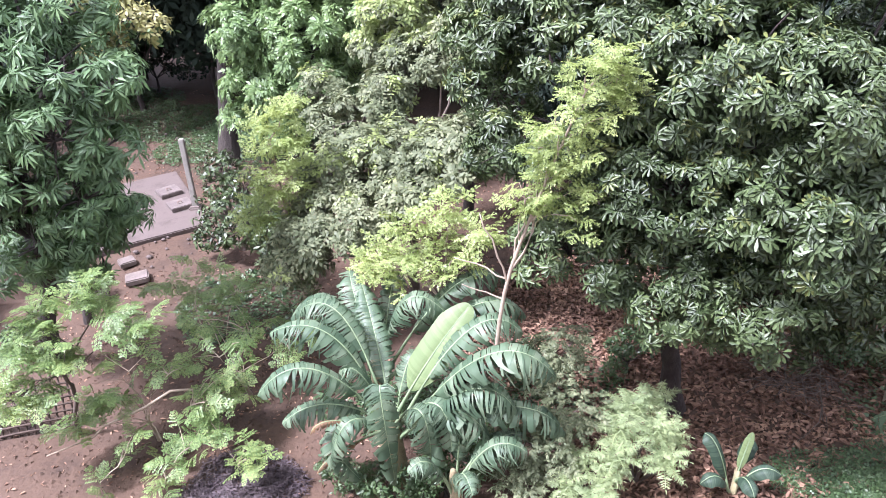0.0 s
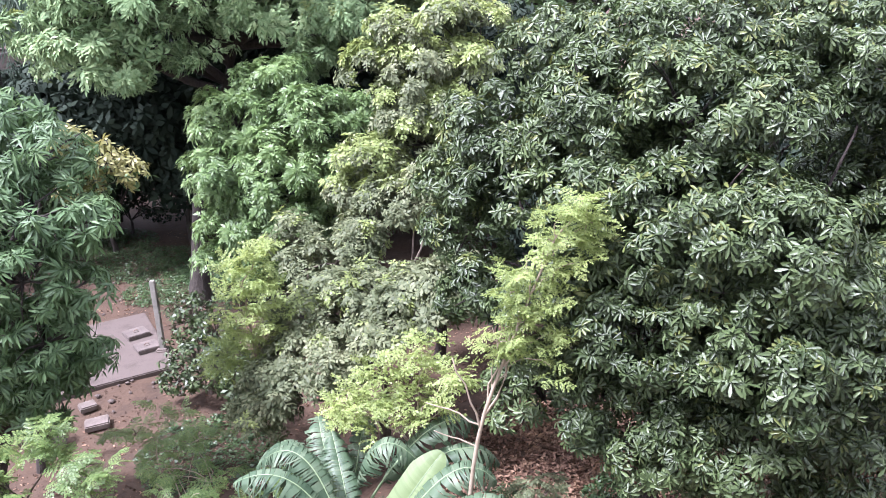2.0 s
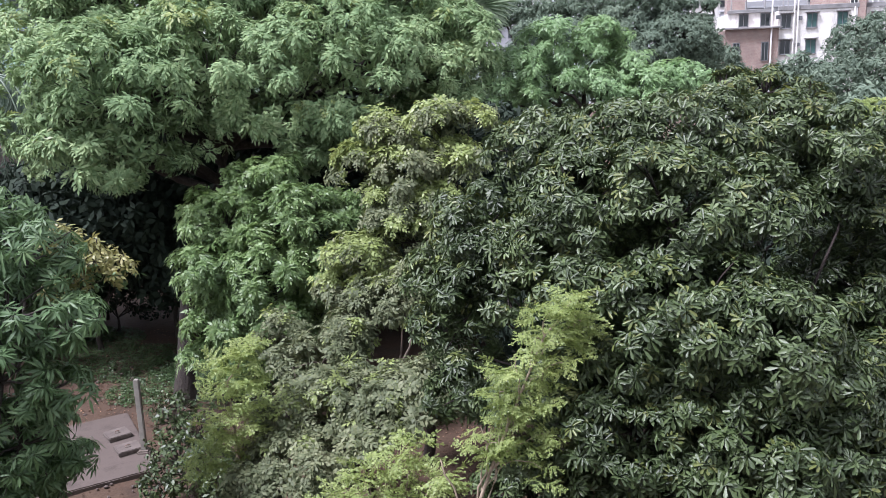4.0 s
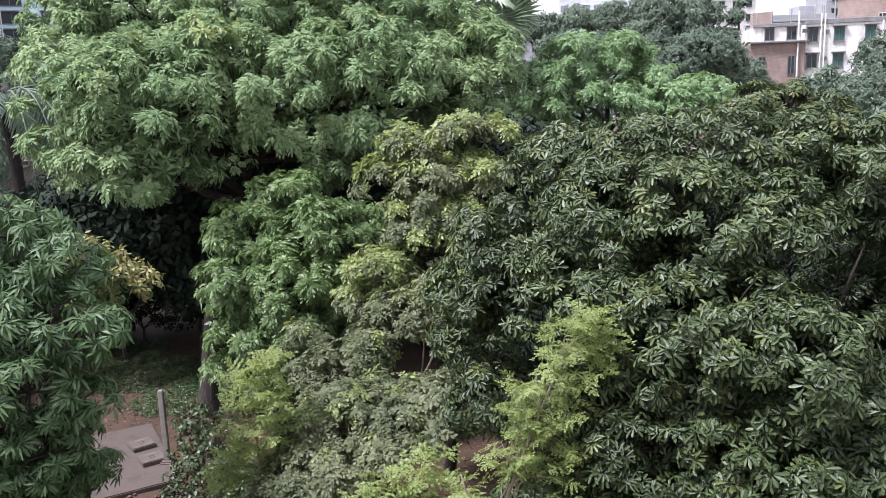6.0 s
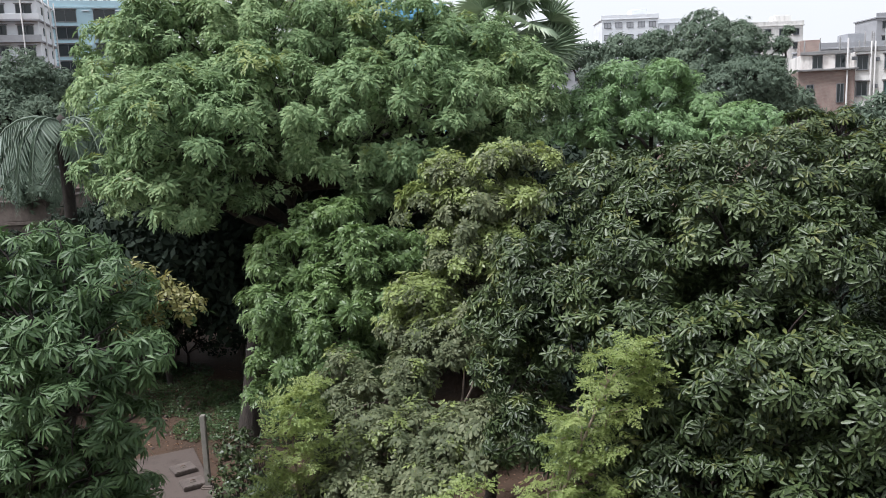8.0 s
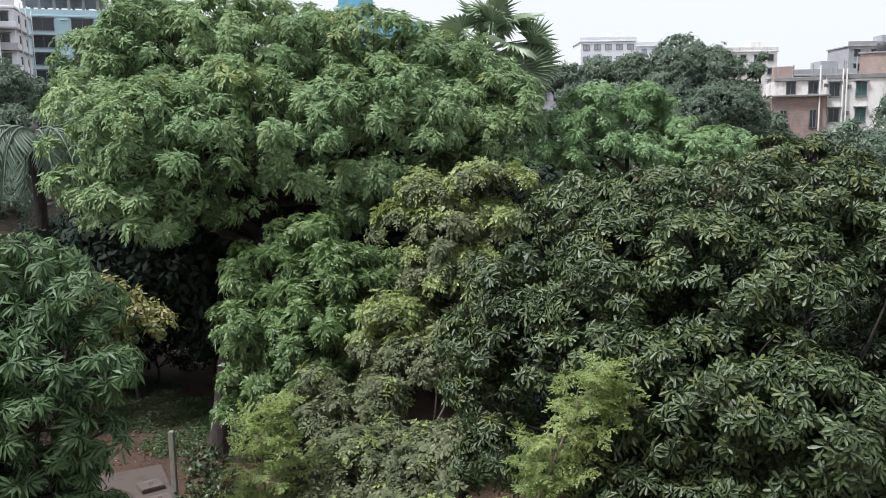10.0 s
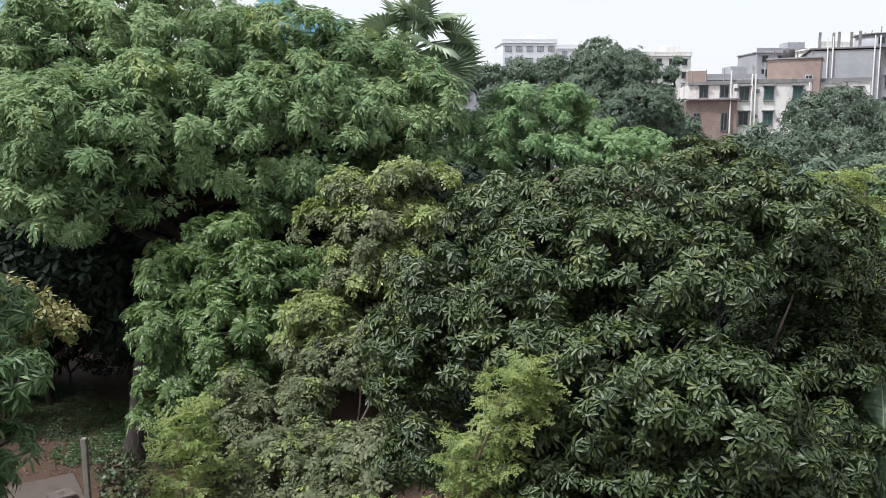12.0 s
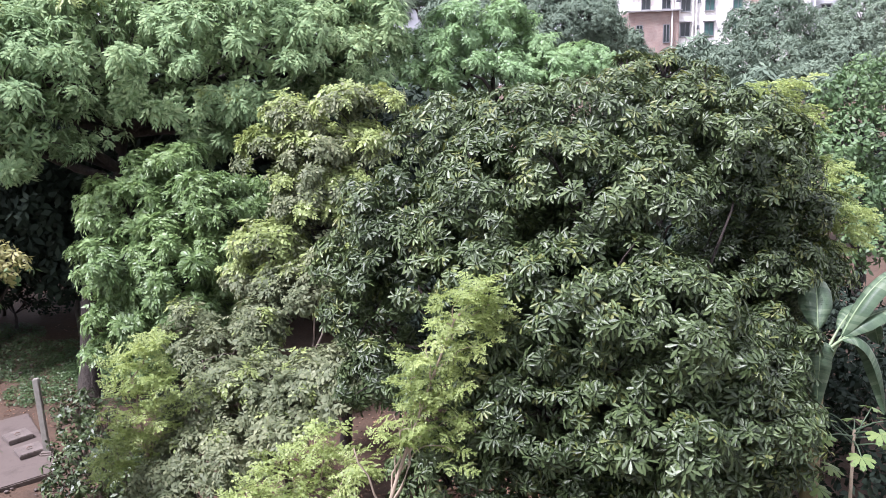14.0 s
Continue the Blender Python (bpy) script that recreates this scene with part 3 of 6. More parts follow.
P_WHORL_SIMPLE = [whorl(PR, n, 0.105, 0.033, fall, 0.22, 0.3, 1, True, True) for n, fall in ((8, 0.15), (9, 0.3), (7, 0.4), (8, 0.5), (9, 0.2), (7, 0.35))]
P_FAR = [whorl(PR, 10, 0.22, 0.06, 0.35, 0.45, 0.6, 1, True, shape=far_leaflet) for _ in range(6)]
P_MANGO = [whorl(PR, 12, 0.175, 0.034, fall, 0.22, 0.4, 1) for fall in (0.2, 0.3, 0.45, 0.5, 0.25, 0.4)]
P_BROAD = [whorl(PR, 7, 0.14, 0.06, 0.3, 0.45, 0.4, 1, True, shape=far_leaflet) for _ in range(5)]
P_NEEM = [tuft(PR, 6, 0.36, 4, 0.12, 0.046, fall, 0.45, angle=0.65) for fall in (0.0, 0.1, 0.2, 0.15, 0.3)]
P_NEEM_FINE = [tuft(PR, 6, 0.28, 4, 0.09, 0.034, fall, 0.4, angle=0.65) for fall in (0.0, 0.1, 0.2, 0.3)]
P_GREY = [tuft(PR, 5, 0.26, 3, 0.085, 0.044, fall, 0.3) for fall in (0.0, 0.1, 0.2, 0.25)]
P_SPRIG = [pinnate(PR, 0.30, 6, 0.085, 0.04, d, 1.0, shape=far_leaflet) for d in (0.15, 0.3, 0.45, 0.25)]
P_FROND = [frond(PR, 0.42, 0.042, d, 5) for d in (0.2, 0.35, 0.5, 0.3)]
P_FERNY = [frond(PR, 0.42, 0.046, d, 5, 0.3) for d in (0.15, 0.3, 0.4, 0.25)]
P_FEATHER = [feather(PR, 0.36, 6, 0.032, d) for d in (0.2, 0.35, 0.5, 0.3)]


def leafy_tree(name, base, fork, radius, lobes, maker, mats, bark, label, category="tree", seed=1, twig_share=0.25, core=0, core_size=1.0, **kw):
    rng = R_(seed)
    t = thing(name, base, label, category)
    geo, P = maker(lobes, rng)
    if core:
        # older leaves deep inside the crown
        Q, N = on_lobes([(x, y, z, 0.68 * r) for x, y, z, r in lobes], core, rng, inner=0.5, keep=0.3)
        set_out(geo, P_FAR, Q, np.cross(N + [0, 0, 0.5], rng.normal(size=Q.shape)), N + [0, 0, 0.4], rng.uniform(0.8, 1.2, len(Q)) * core_size, rng)
    n = min(220, int(len(P) * twig_share))
    branches(t, base, fork, radius, lobes, bark, rng, P[rng.choice(len(P), n, replace=False)] if n else None, **kw)
    put_crown(t, geo, mats)
    return t


WHORL_TOP = [(2.1, 10.5, 6.5, 0.67), (2.8, 9.8, 6.6, 0.64), (3.7, 9.5, 6.6, 0.64), (4.6, 9.5, 6.6, 0.63), (5.4, 9.1, 6.4, 0.62), (5.6, 9.3, 5.85, 0.66), (1.2, 10.2, 5.6, 0.62), (1.4, 9.6, 5, 0.66), (2.2, 9, 5.9, 0.72), (3, 8.4, 6, 0.76), (3.7, 8.2, 6, 0.54), (5.75, 9.2, 4.8, 0.5), (2.2, 8.4, 5.1, 0.69), (2.9, 7.7, 5.1, 0.75), (3.6, 7.4, 4.9, 0.72), (5.1, 8.2, 4.1, 0.58), (2.7, 7.6, 2.7, 0.69), (3.5, 7.3, 2.7, 0.75), (4.4, 7.6, 2.6, 0.7), (1.5, 8.4, 2.8, 0.54), (2.1, 8, 3, 0.56)]
WHORL_FRONT = [(3.0, 9.6, 5.2, 0.7), (3.8, 9.4, 4.0, 0.8), (0.75, 10.4, 5.0, 0.5), (0.8, 10.2, 4.3, 0.45), (1.0, 9.8, 3.6, 0.5), (2.5, 7.7, 3.9, 0.75), (3.4, 7.2, 3.8, 0.8), (4.3, 7.3, 3.7, 0.75), (4.95, 8.0, 3.5, 0.66), (4.8, 7.9, 2.8, 0.55), (1.7, 8.3, 3.9, 0.7), (2.4, 7.9, 4.5, 0.6), (3.2, 7.5, 4.4, 0.6), (4.0, 7.3, 4.3, 0.6)]
WHORL_SIDE = [(6.05, 9.8, 6.1, 0.55), (6.5, 10.0, 5.4, 0.55), (6.4, 9.8, 4.5, 0.6), (5.7, 9.3, 3.8, 0.55), (6.9, 10.0, 4.4, 0.45), (6.0, 10.6, 4.8, 0.6), (6.2, 9.7, 3.5, 0.55), (5.5, 9.4, 2.9, 0.5), (4.9, 10.2, 4.2, 0.6)]
leafy_tree("whorled_leaf_tree", (3.05, 8.7, 0), (3.1, 8.7, 2.6), 0.14, WHORL_TOP + WHORL_FRONT + WHORL_SIDE,
           lambda L, r: crown_whorls(L, 165, P_WHORL_SIMPLE, r, young=0.1, up=0.3, near=6.7, fine=P_WHORL, bunch=12, spread=0.21, hollows=[(4.65, 8.4, 5.25, 0.6), (4.9, 8.8, 4.7, 0.55), (4.75, 8.5, 4.25, 0.4)]), [M_WHORL, M_WHORL_YOUNG], M_BARK_RED,
           "large tree with dark glossy whorled leaves and brown trunk", seed=11, thick=0.28, core=26, core_size=0.5)
WHORL_BACK = [(5.3, 12.5, 7.2, 0.36), (5.9, 12.5, 7.1, 0.41), (6.6, 12.5, 6.9, 0.35)]
leafy_tree("whorled_leaf_tree", (6.0, 12.7, 0), (6.0, 12.6, 5.5), 0.1, WHORL_BACK + [(6.0, 12.6, 6.2, 0.7)],
           lambda L, r: crown_whorls(L, 90, P_WHORL_SIMPLE, r, young=0.3, bunch=8), [M_WHORL, M_WHORL_YOUNG], M_BARK_RED,
           "smaller tree with whorled leaves and yellowish shoots behind another", seed=12)

NEEM_BIG = [(1.9, 20, 8.2, 0.7), (-5.5, 22, 9.5, 1.1), (-3.0, 22.3, 9.4, 1.1), (-6.8, 21.6, 8.8, 1.0), (-5.3, 19.2, 8.6, 1.0), (-5.0, 21, 10.1, 1.1), (-3.3, 21, 10.0, 1.1), (-6.7, 20.8, 10.1, 1.0), (-7.6, 19.8, 9.4, 0.9), (-7.3, 18.2, 8.2, 0.7), (-6.9, 17.4, 6.8, 0.65), (-2.0, 21, 9.7, 1.0), (-0.4, 21, 9.2, 1.0), (1.2, 20.3, 8.6, 0.9), (-7.1, 20, 9.0, 1.3), (-6.5, 20.5, 9.6, 1.58), (-4.6, 21, 9.8, 1.58), (-2.8, 21, 9.35, 1.5), (-1.1, 20.5, 9.2, 1.25), (0.3, 20.5, 8.95, 1.1), (1.5, 20.5, 8.6, 1.08), (-6.8, 18.2, 7.6, 1.0), (-6.5, 17.2, 7.1, 1.15), (-5.4, 17.0, 7.2, 1.45), (-3.8, 18.3, 7.7, 1.43), (-2.3, 18.5, 7.8, 1.43), (-0.8, 18.8, 7.8, 1.44), (0.5, 19.2, 7.7, 1.27), (1.6, 20, 7.7, 0.84), (-6.4, 17, 6.3, 0.75), (-6.0, 16.9, 6.3, 0.9), (-5.1, 17, 6.4, 0.95), (-3.7, 18.4, 6.7, 0.85), (-2.3, 18.6, 6.8, 0.9), (-1.1, 18.8, 6.5, 0.99)]
NEEM_LOW = [(-1.8, 19.2, 6.0, 0.9), (0.3, 19.6, 6.4, 0.9), (1.4, 19.9, 6.9, 0.8)]
NEEM_REAR = [(-6.0, 22.0, 8.0, 1.6), (-3.0, 22.5, 8.0, 1.6), (0.0, 22.0, 7.8, 1.5), (-7.2, 21.0, 7.0, 1.3)]
leafy_tree("neem_tree", (-5.2, 18.9, 0), (-4.2, 19.6, 4.6), 0.24, NEEM_BIG + NEEM_LOW + NEEM_REAR,
           lambda L, r: crown_tufts(L, 2.5, P_NEEM, r, 4, 0.36, 0.92, young=0.06), [M_NEEM, M_YELLOW], M_BARK,
           "very large spreading tree with feathery green leaves and dark trunk", seed=13, thick=0.5, core=15, core_size=0.9,
           path=[(-5.2, 18.9, 0), (-5.12, 19.2, 1.2), (-5.0, 19.4, 2.4), (-4.7, 19.6, 3.6), (-4.2, 19.7, 4.8), (-3.8, 19.8, 6.0)])
NEEM_MID = [(-2.5, 17, 5.4, 0.58), (-3.3, 16.5, 4.8, 0.71), (-1.9, 16.5, 4.7, 0.76), (-1, 17, 4.7, 0.51), (-3.5, 16, 3.9, 0.68), (-2.5, 15.8, 3.8, 0.82), (-1.4, 16, 3.8, 0.69), (-3.4, 15.8, 3, 0.61), (-2.4, 15.6, 2.9, 0.64), (-1.5, 16, 3, 0.52), (-3, 15.8, 2.1, 0.59), (-3.8, 16, 2.1, 0.43)]
leafy_tree("neem_tree", (-2.4, 17.0, 0), (-2.5, 16.6, 2.2), 0.13, NEEM_MID,
           lambda L, r: crown_tufts(L, 6.5, P_NEEM_FINE, r, 4, 0.22), [M_NEEM_BRIGHT], M_BARK,
           "medium bright green feathery-leaved tree", seed=14, core=16, core_size=0.7)
YELLOW_LOBES = [(-0.6, 14, 4.4, 0.5), (-0.2, 13.6, 3.9, 0.45), (-0.9, 14.2, 3.9, 0.4), (0.9, 13.6, 4.0, 0.45), (0.1, 14.8, 6.5, 0.43), (0.8, 14.8, 6.7, 0.39), (1.5, 14.8, 6.7, 0.37), (-0.5, 14.6, 6, 0.37), (0.4, 14.6, 5.9, 0.59), (1.2, 14.6, 5.9, 0.51), (0.1, 14.4, 5.2, 0.53), (0.8, 14.4, 5.2, 0.51), (0.4, 14.2, 4.7, 0.56)]
leafy_tree("yellow_green_tree", (0.5, 14.9, 0), (0.5, 14.7, 3.9), 0.1, YELLOW_LOBES,
           lambda L, r: crown_tufts(L, 8, P_GREY, r, 4, 0.2, 0.95, young=0.7), [M_GREY, M_YELLOW], M_BARK,
           "slender tree with pale yellow-green shoots", seed=15, core=16, core_size=0.6)
GREY_LOBES = [(-2, 13.5, 3.3, 0.3), (-1.8, 13.2, 3, 0.39), (0, 13, 3.9, 0.34), (0.5, 13, 4.2, 0.34), (-0.7, 13, 3.4, 0.32), (-1.2, 12.6, 3.1, 0.42), (-0.5, 12, 2.8, 0.43), (0.1, 12, 2.7, 0.41), (0.7, 11.5, 3, 0.43), (-1.3, 12, 2.6, 0.47), (-1.5, 11.6, 2.6, 0.49), (-0.8, 11.4, 2.7, 0.52), (-0.1, 11.2, 2.8, 0.47), (0.4, 11, 3, 0.41), (-1.5, 11, 2.2, 0.47), (-1.9, 10.8, 1.9, 0.43), (-1.2, 10.6, 2.2, 0.42), (-2.2, 10.6, 1.5, 0.39), (-0.3, 10.8, 2.5, 0.41)]
leafy_tree("grey_green_tree", (-0.6, 11.9, 0), (-0.6, 11.8, 1.7), 0.09, GREY_LOBES,
           lambda L, r: crown_tufts(L, 7, P_GREY, r, 4, 0.24, 0.9, young=0.1), [M_GREY, M_YELLOW], M_TWIG,
           "low spreading tree with dull grey-green leaflets", seed=16, core=12, core_size=0.6)
MANGO_LOBES = [(-4.55, 10.1, 3.1, 0.4), (-5.1, 10.5, 2.2, 0.4), (-4.7, 10.5, 2.7, 0.35), (-6.0, 10.5, 2.0, 0.55), (-5.5, 10.2, 2.3, 0.5), (-4.8, 9.8, 2.8, 0.41), (-4.5, 10, 2.7, 0.21), (-5.4, 9.6, 2.7, 0.42), (-5.1, 9.6, 2.5, 0.3), (-5.6, 10.2, 5.9, 0.54), (-5, 10.2, 6, 0.45), (-4.4, 10, 5.6, 0.42), (-5.1, 9.6, 5.3, 0.58), (-4.5, 9.5, 5, 0.56), (-4, 9.7, 4.8, 0.38), (-5.3, 9.3, 4.6, 0.58), (-4.6, 9.3, 4.3, 0.57), (-4.2, 9.6, 4, 0.35), (-5.3, 9.3, 3.7, 0.59), (-4.6, 9.5, 3.4, 0.51), (-6.2, 10, 5.6, 0.75), (-6.1, 9.5, 4.7, 0.73), (-6.1, 9.4, 3.6, 0.74)]
leafy_tree("mango_tree", (-6.3, 10.6, 0), (-5.6, 10.0, 2.9), 0.15, MANGO_LOBES,
           lambda L, r: crown_whorls(L, 40, P_MANGO, r, up=0.6, near=8.9, bunch=5, spread=0.24), [M_MANGO, M_MANGO_YOUNG], M_BARK,
           "mango tree with long drooping dark green leaves", seed=17)
# yellow shoots of the mango above, set on a separate added trunk
MANGO_SHOOTS = [(-4.55, 11.3, 5.45, 0.33), (-4.1, 11.3, 5.2, 0.33), (-3.8, 11.3, 5.0, 0.27), (-4.35, 11.3, 5.0, 0.28)]
leafy_tree("mango_tree", (-6.2, 11.8, 0), (-5.2, 11.5, 4.6), 0.07, MANGO_SHOOTS + [(-4.6, 11.5, 4.7, 0.4)],
           lambda L, r: crown_whorls(L, 80, P_BROAD, r, 0.7, up=0.6, young=0.85), [M_MANGO, M_MANGO_YOUNG], M_BARK,
           "yellow new shoots of the mango tree on an added trunk", seed=18)
SHRUB_LOBES = [(-4.25, 14.8, 1.3, 0.5), (-3.8, 14.5, 1.1, 0.52), (-4.1, 14.0, 0.85, 0.58), (-3.6, 13.6, 0.75, 0.55), (-4.3, 13.7, 0.6, 0.4), (-3.0, 12.8, 0.85, 0.5), (-3.3, 13.2, 1.1, 0.45)]
leafy_tree("garden_shrub", (-3.9, 14.1, 0), (-3.9, 14.1, 0.5), 0.05, SHRUB_LOBES,
           lambda L, r: crown_whorls(L, 45, P_BROAD, r, 0.8), [M_WHORL, M_WHORL_YOUNG], M_TWIG,
           "dense dark glossy shrub beside the concrete slab", "shrub", seed=19)
FAR_NEEM = [(5.6, 34, 7.7, 1.11), (7.2, 34, 8.5, 1.12), (8.8, 34, 8.4, 1.13), (10.2, 34, 7.4, 0.94), (6.9, 33.5, 6.9, 1.1), (8.8, 33.5, 6.7, 1.11), (11.5, 33, 6.9, 0.88), (12.7, 33, 6.9, 0.69), (5.1, 33.5, 6.4, 0.95), (10.6, 33, 6.4, 0.97)]
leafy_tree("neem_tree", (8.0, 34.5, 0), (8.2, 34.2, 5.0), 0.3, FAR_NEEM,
           lambda L, r: crown_tufts(L, 1.6, P_NEEM, r, 4, 0.4, 1.15), [M_NEEM_HAZED], M_BARK,
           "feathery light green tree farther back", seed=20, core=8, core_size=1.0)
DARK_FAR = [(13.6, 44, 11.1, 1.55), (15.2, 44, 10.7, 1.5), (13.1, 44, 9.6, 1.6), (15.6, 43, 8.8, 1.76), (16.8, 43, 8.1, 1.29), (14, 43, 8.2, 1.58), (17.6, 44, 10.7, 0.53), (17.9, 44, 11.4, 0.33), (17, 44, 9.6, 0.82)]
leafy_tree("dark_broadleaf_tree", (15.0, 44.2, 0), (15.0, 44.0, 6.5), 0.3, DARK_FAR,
           lambda L, r: crown_whorls(L, 26, P_FAR, r, 1.15), [M_LEAF_HAZED], M_BARK,
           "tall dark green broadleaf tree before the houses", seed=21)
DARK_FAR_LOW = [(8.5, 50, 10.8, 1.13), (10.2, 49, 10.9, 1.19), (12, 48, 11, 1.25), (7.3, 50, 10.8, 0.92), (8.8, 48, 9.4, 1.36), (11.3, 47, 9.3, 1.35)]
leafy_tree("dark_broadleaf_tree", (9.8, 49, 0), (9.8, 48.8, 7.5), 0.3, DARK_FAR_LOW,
           lambda L, r: crown_whorls(L, 26, P_FAR, r, 1.15), [M_LEAF_HAZED], M_BARK,
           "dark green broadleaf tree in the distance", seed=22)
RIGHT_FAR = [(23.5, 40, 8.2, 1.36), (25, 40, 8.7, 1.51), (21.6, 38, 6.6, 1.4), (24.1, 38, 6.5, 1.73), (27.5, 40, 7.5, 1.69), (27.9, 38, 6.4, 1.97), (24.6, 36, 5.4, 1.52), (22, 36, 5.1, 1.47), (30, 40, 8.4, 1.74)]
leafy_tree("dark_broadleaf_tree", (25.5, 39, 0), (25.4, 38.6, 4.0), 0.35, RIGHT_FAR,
           lambda L, r: crown_whorls(L, 20, P_FAR, r, 1.1), [M_LEAF_HAZED], M_BARK,
           "broad green tree, leaf colour greyed for haze, before the white house", seed=23)
RIGHT_NEAR = [(13.3, 18, 6.2, 0.78), (15, 19, 6.3, 1.01), (13.4, 17.5, 5.1, 1.01), (12.4, 17, 5, 0.59), (13.6, 17, 3.9, 1), (12.4, 16.5, 4, 0.73), (14.5, 17.5, 4.9, 1.12), (12.7, 16, 3.1, 0.73)]
leafy_tree("dark_broadleaf_tree", (13.9, 18, 0), (13.8, 17.7, 2.4), 0.18, RIGHT_NEAR,
           lambda L, r: crown_whorls(L, 26, P_BROAD, r, 1.2), [M_MANGO, M_MANGO_YOUNG], M_BARK,
           "bushy mid-green tree with small leaves", seed=24)
LEFT_FAR = [(-17.5, 34, 9.9, 1.2), (-16.9, 35, 9.5, 0.95), (-17.7, 33, 8.3, 1.31), (-16.3, 33, 8, 1.16), (-16.9, 31, 6.2, 1.23), (-15.4, 30, 5.5, 1.06), (-19.3, 33, 8.2, 1.6)]
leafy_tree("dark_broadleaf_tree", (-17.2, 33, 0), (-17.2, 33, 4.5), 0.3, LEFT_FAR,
           lambda L, r: crown_whorls(L, 24, P_FAR, r, 1.05), [M_LEAF_HAZED], M_BARK,
           "green tree, leaf colour greyed for haze, before the balcony house", seed=25)
MORINGA_TOP = [(1.73, 7.50, 5.43, 0.12), (1.54, 7.50, 5.29, 0.17), (1.76, 7.50, 5.17, 0.15), (1.38, 7.50, 5.02, 0.18), (1.62, 7.50, 4.95, 0.18), (1.16, 7.50, 4.74, 0.18), (1.43, 7.50, 4.67, 0.2), (0.99, 7.50, 4.46, 0.2), (1.32, 7.50, 4.35, 0.2), (1.15, 7.50, 4.10, 0.22), (1.46, 7.50, 4.02, 0.18), (0.87, 7.50, 3.93, 0.2), (1.15, 7.50, 3.74, 0.2)]
slim = leafy_tree("moringa_tree", (0.55, 7.55, 0), (1.4, 7.5, 4.9), 0.033, MORINGA_TOP,
           lambda L, r: crown_fronds(L, 4, P_FROND, r, 5, 0.5), [M_MORINGA], M_STEM,
           "tall thin moringa tree with yellow-green feathery fronds", seed=26, twig_r=0.005, thick=0.3, twig_share=0.5,
           path=[(0.55, 7.55, 0), (0.5, 7.5, 0.9), (0.5, 7.5, 1.7), (0.55, 7.5, 2.3), (0.66, 7.5, 2.95), (0.83, 7.5, 3.45), (1.0, 7.5, 3.9), (1.2, 7.5, 4.4), (1.45, 7.5, 5.0)])
forks = R_(126)
for a, b, r in (((0.66, 7.5, 2.9), (0.39, 7.5, 3.76), 0.014), ((0.66, 7.5, 2.95), (0.1, 7.6, 3.2), 0.012), ((0.7, 7.5, 3.05), (1.08, 7.48, 4.25), 0.017), ((0.68, 7.5, 3.0), (0.92, 7.55, 4.0), 0.014), ((0.6, 7.5, 2.7), (0.17, 7.5, 2.92), 0.011)):
    g = Geo()
    tube(g, bend(a, b, forks, 0.06, 6) - np.array([0.55, 7.55, 0]), np.linspace(r, r * 0.5, 6), 7)
    part_geo("limb", g, M_STEM, slim)
MORINGA_SIDE = [(-0.4, 9, 2.9, 0.32), (-0.9, 9.2, 2.6, 0.31), (0, 8.9, 2.7, 0.32), (-0.3, 8.8, 2.5, 0.3), (-0.7, 9, 2.4, 0.25), (0.4, 8.7, 3, 0.23), (0.1, 9, 3.2, 0.24), (0.3, 8.7, 2.5, 0.21)]
leafy_tree("moringa_tree", (-0.1, 9.4, 0), (-0.1, 9.1, 2.0), 0.03, MORINGA_SIDE,
           lambda L, r: crown_fronds(L, 3, P_FROND, r, 5, 0.75), [M_MORINGA], M_STEM,
           "pale moringa foliage above the banana plant", seed=27, twig_r=0.006)
MORINGA_SAPLING = [(-2.10, 11.00, 3.95, 0.15), (-2.36, 11.00, 3.66, 0.2), (-2.01, 11.00, 3.48, 0.2), (-2.51, 11.00, 3.24, 0.25), (-2.16, 11.00, 3.06, 0.25), (-2.63, 11.00, 2.73, 0.25), (-2.32, 11.00, 2.55, 0.28), (-2.75, 11.00, 2.21, 0.25), (-2.19, 11.00, 2.10, 0.25)]
leafy_tree("moringa_tree", (-2.3, 11.3, 0), (-2.3, 11.1, 1.9), 0.035, MORINGA_SAPLING,
           lambda L, r: crown_fronds(L, 4, P_FROND, r, 5, 0.7), [M_MORINGA], M_STEM,
           "slim moringa sapling with feathery leaves", seed=28, twig_r=0.005, thick=0.3, path=[(-2.3, 11.3, 0), (-2.3, 11.2, 0.8), (-2.3, 11.1, 1.6), (-2.35, 11, 2.5), (-2.4, 11, 3.4)])
MORINGA_LOW_A = [(-4.4, 8.6, 2.5, 0.33), (-5.1, 8.5, 2.3, 0.34), (-4.1, 8.4, 2.2, 0.3), (-5.2, 8.2, 2, 0.34), (-4.7, 8.3, 2, 0.37), (-5.2, 8, 1.5, 0.28)]
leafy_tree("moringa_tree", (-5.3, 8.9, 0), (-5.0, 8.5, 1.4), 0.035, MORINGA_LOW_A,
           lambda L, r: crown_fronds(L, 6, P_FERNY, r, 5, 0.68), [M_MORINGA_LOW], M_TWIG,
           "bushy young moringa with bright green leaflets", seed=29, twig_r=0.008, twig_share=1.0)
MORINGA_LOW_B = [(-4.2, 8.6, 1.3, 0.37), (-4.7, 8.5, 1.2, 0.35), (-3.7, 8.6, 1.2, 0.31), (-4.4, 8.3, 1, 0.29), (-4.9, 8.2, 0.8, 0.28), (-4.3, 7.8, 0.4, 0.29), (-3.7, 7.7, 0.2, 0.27)]
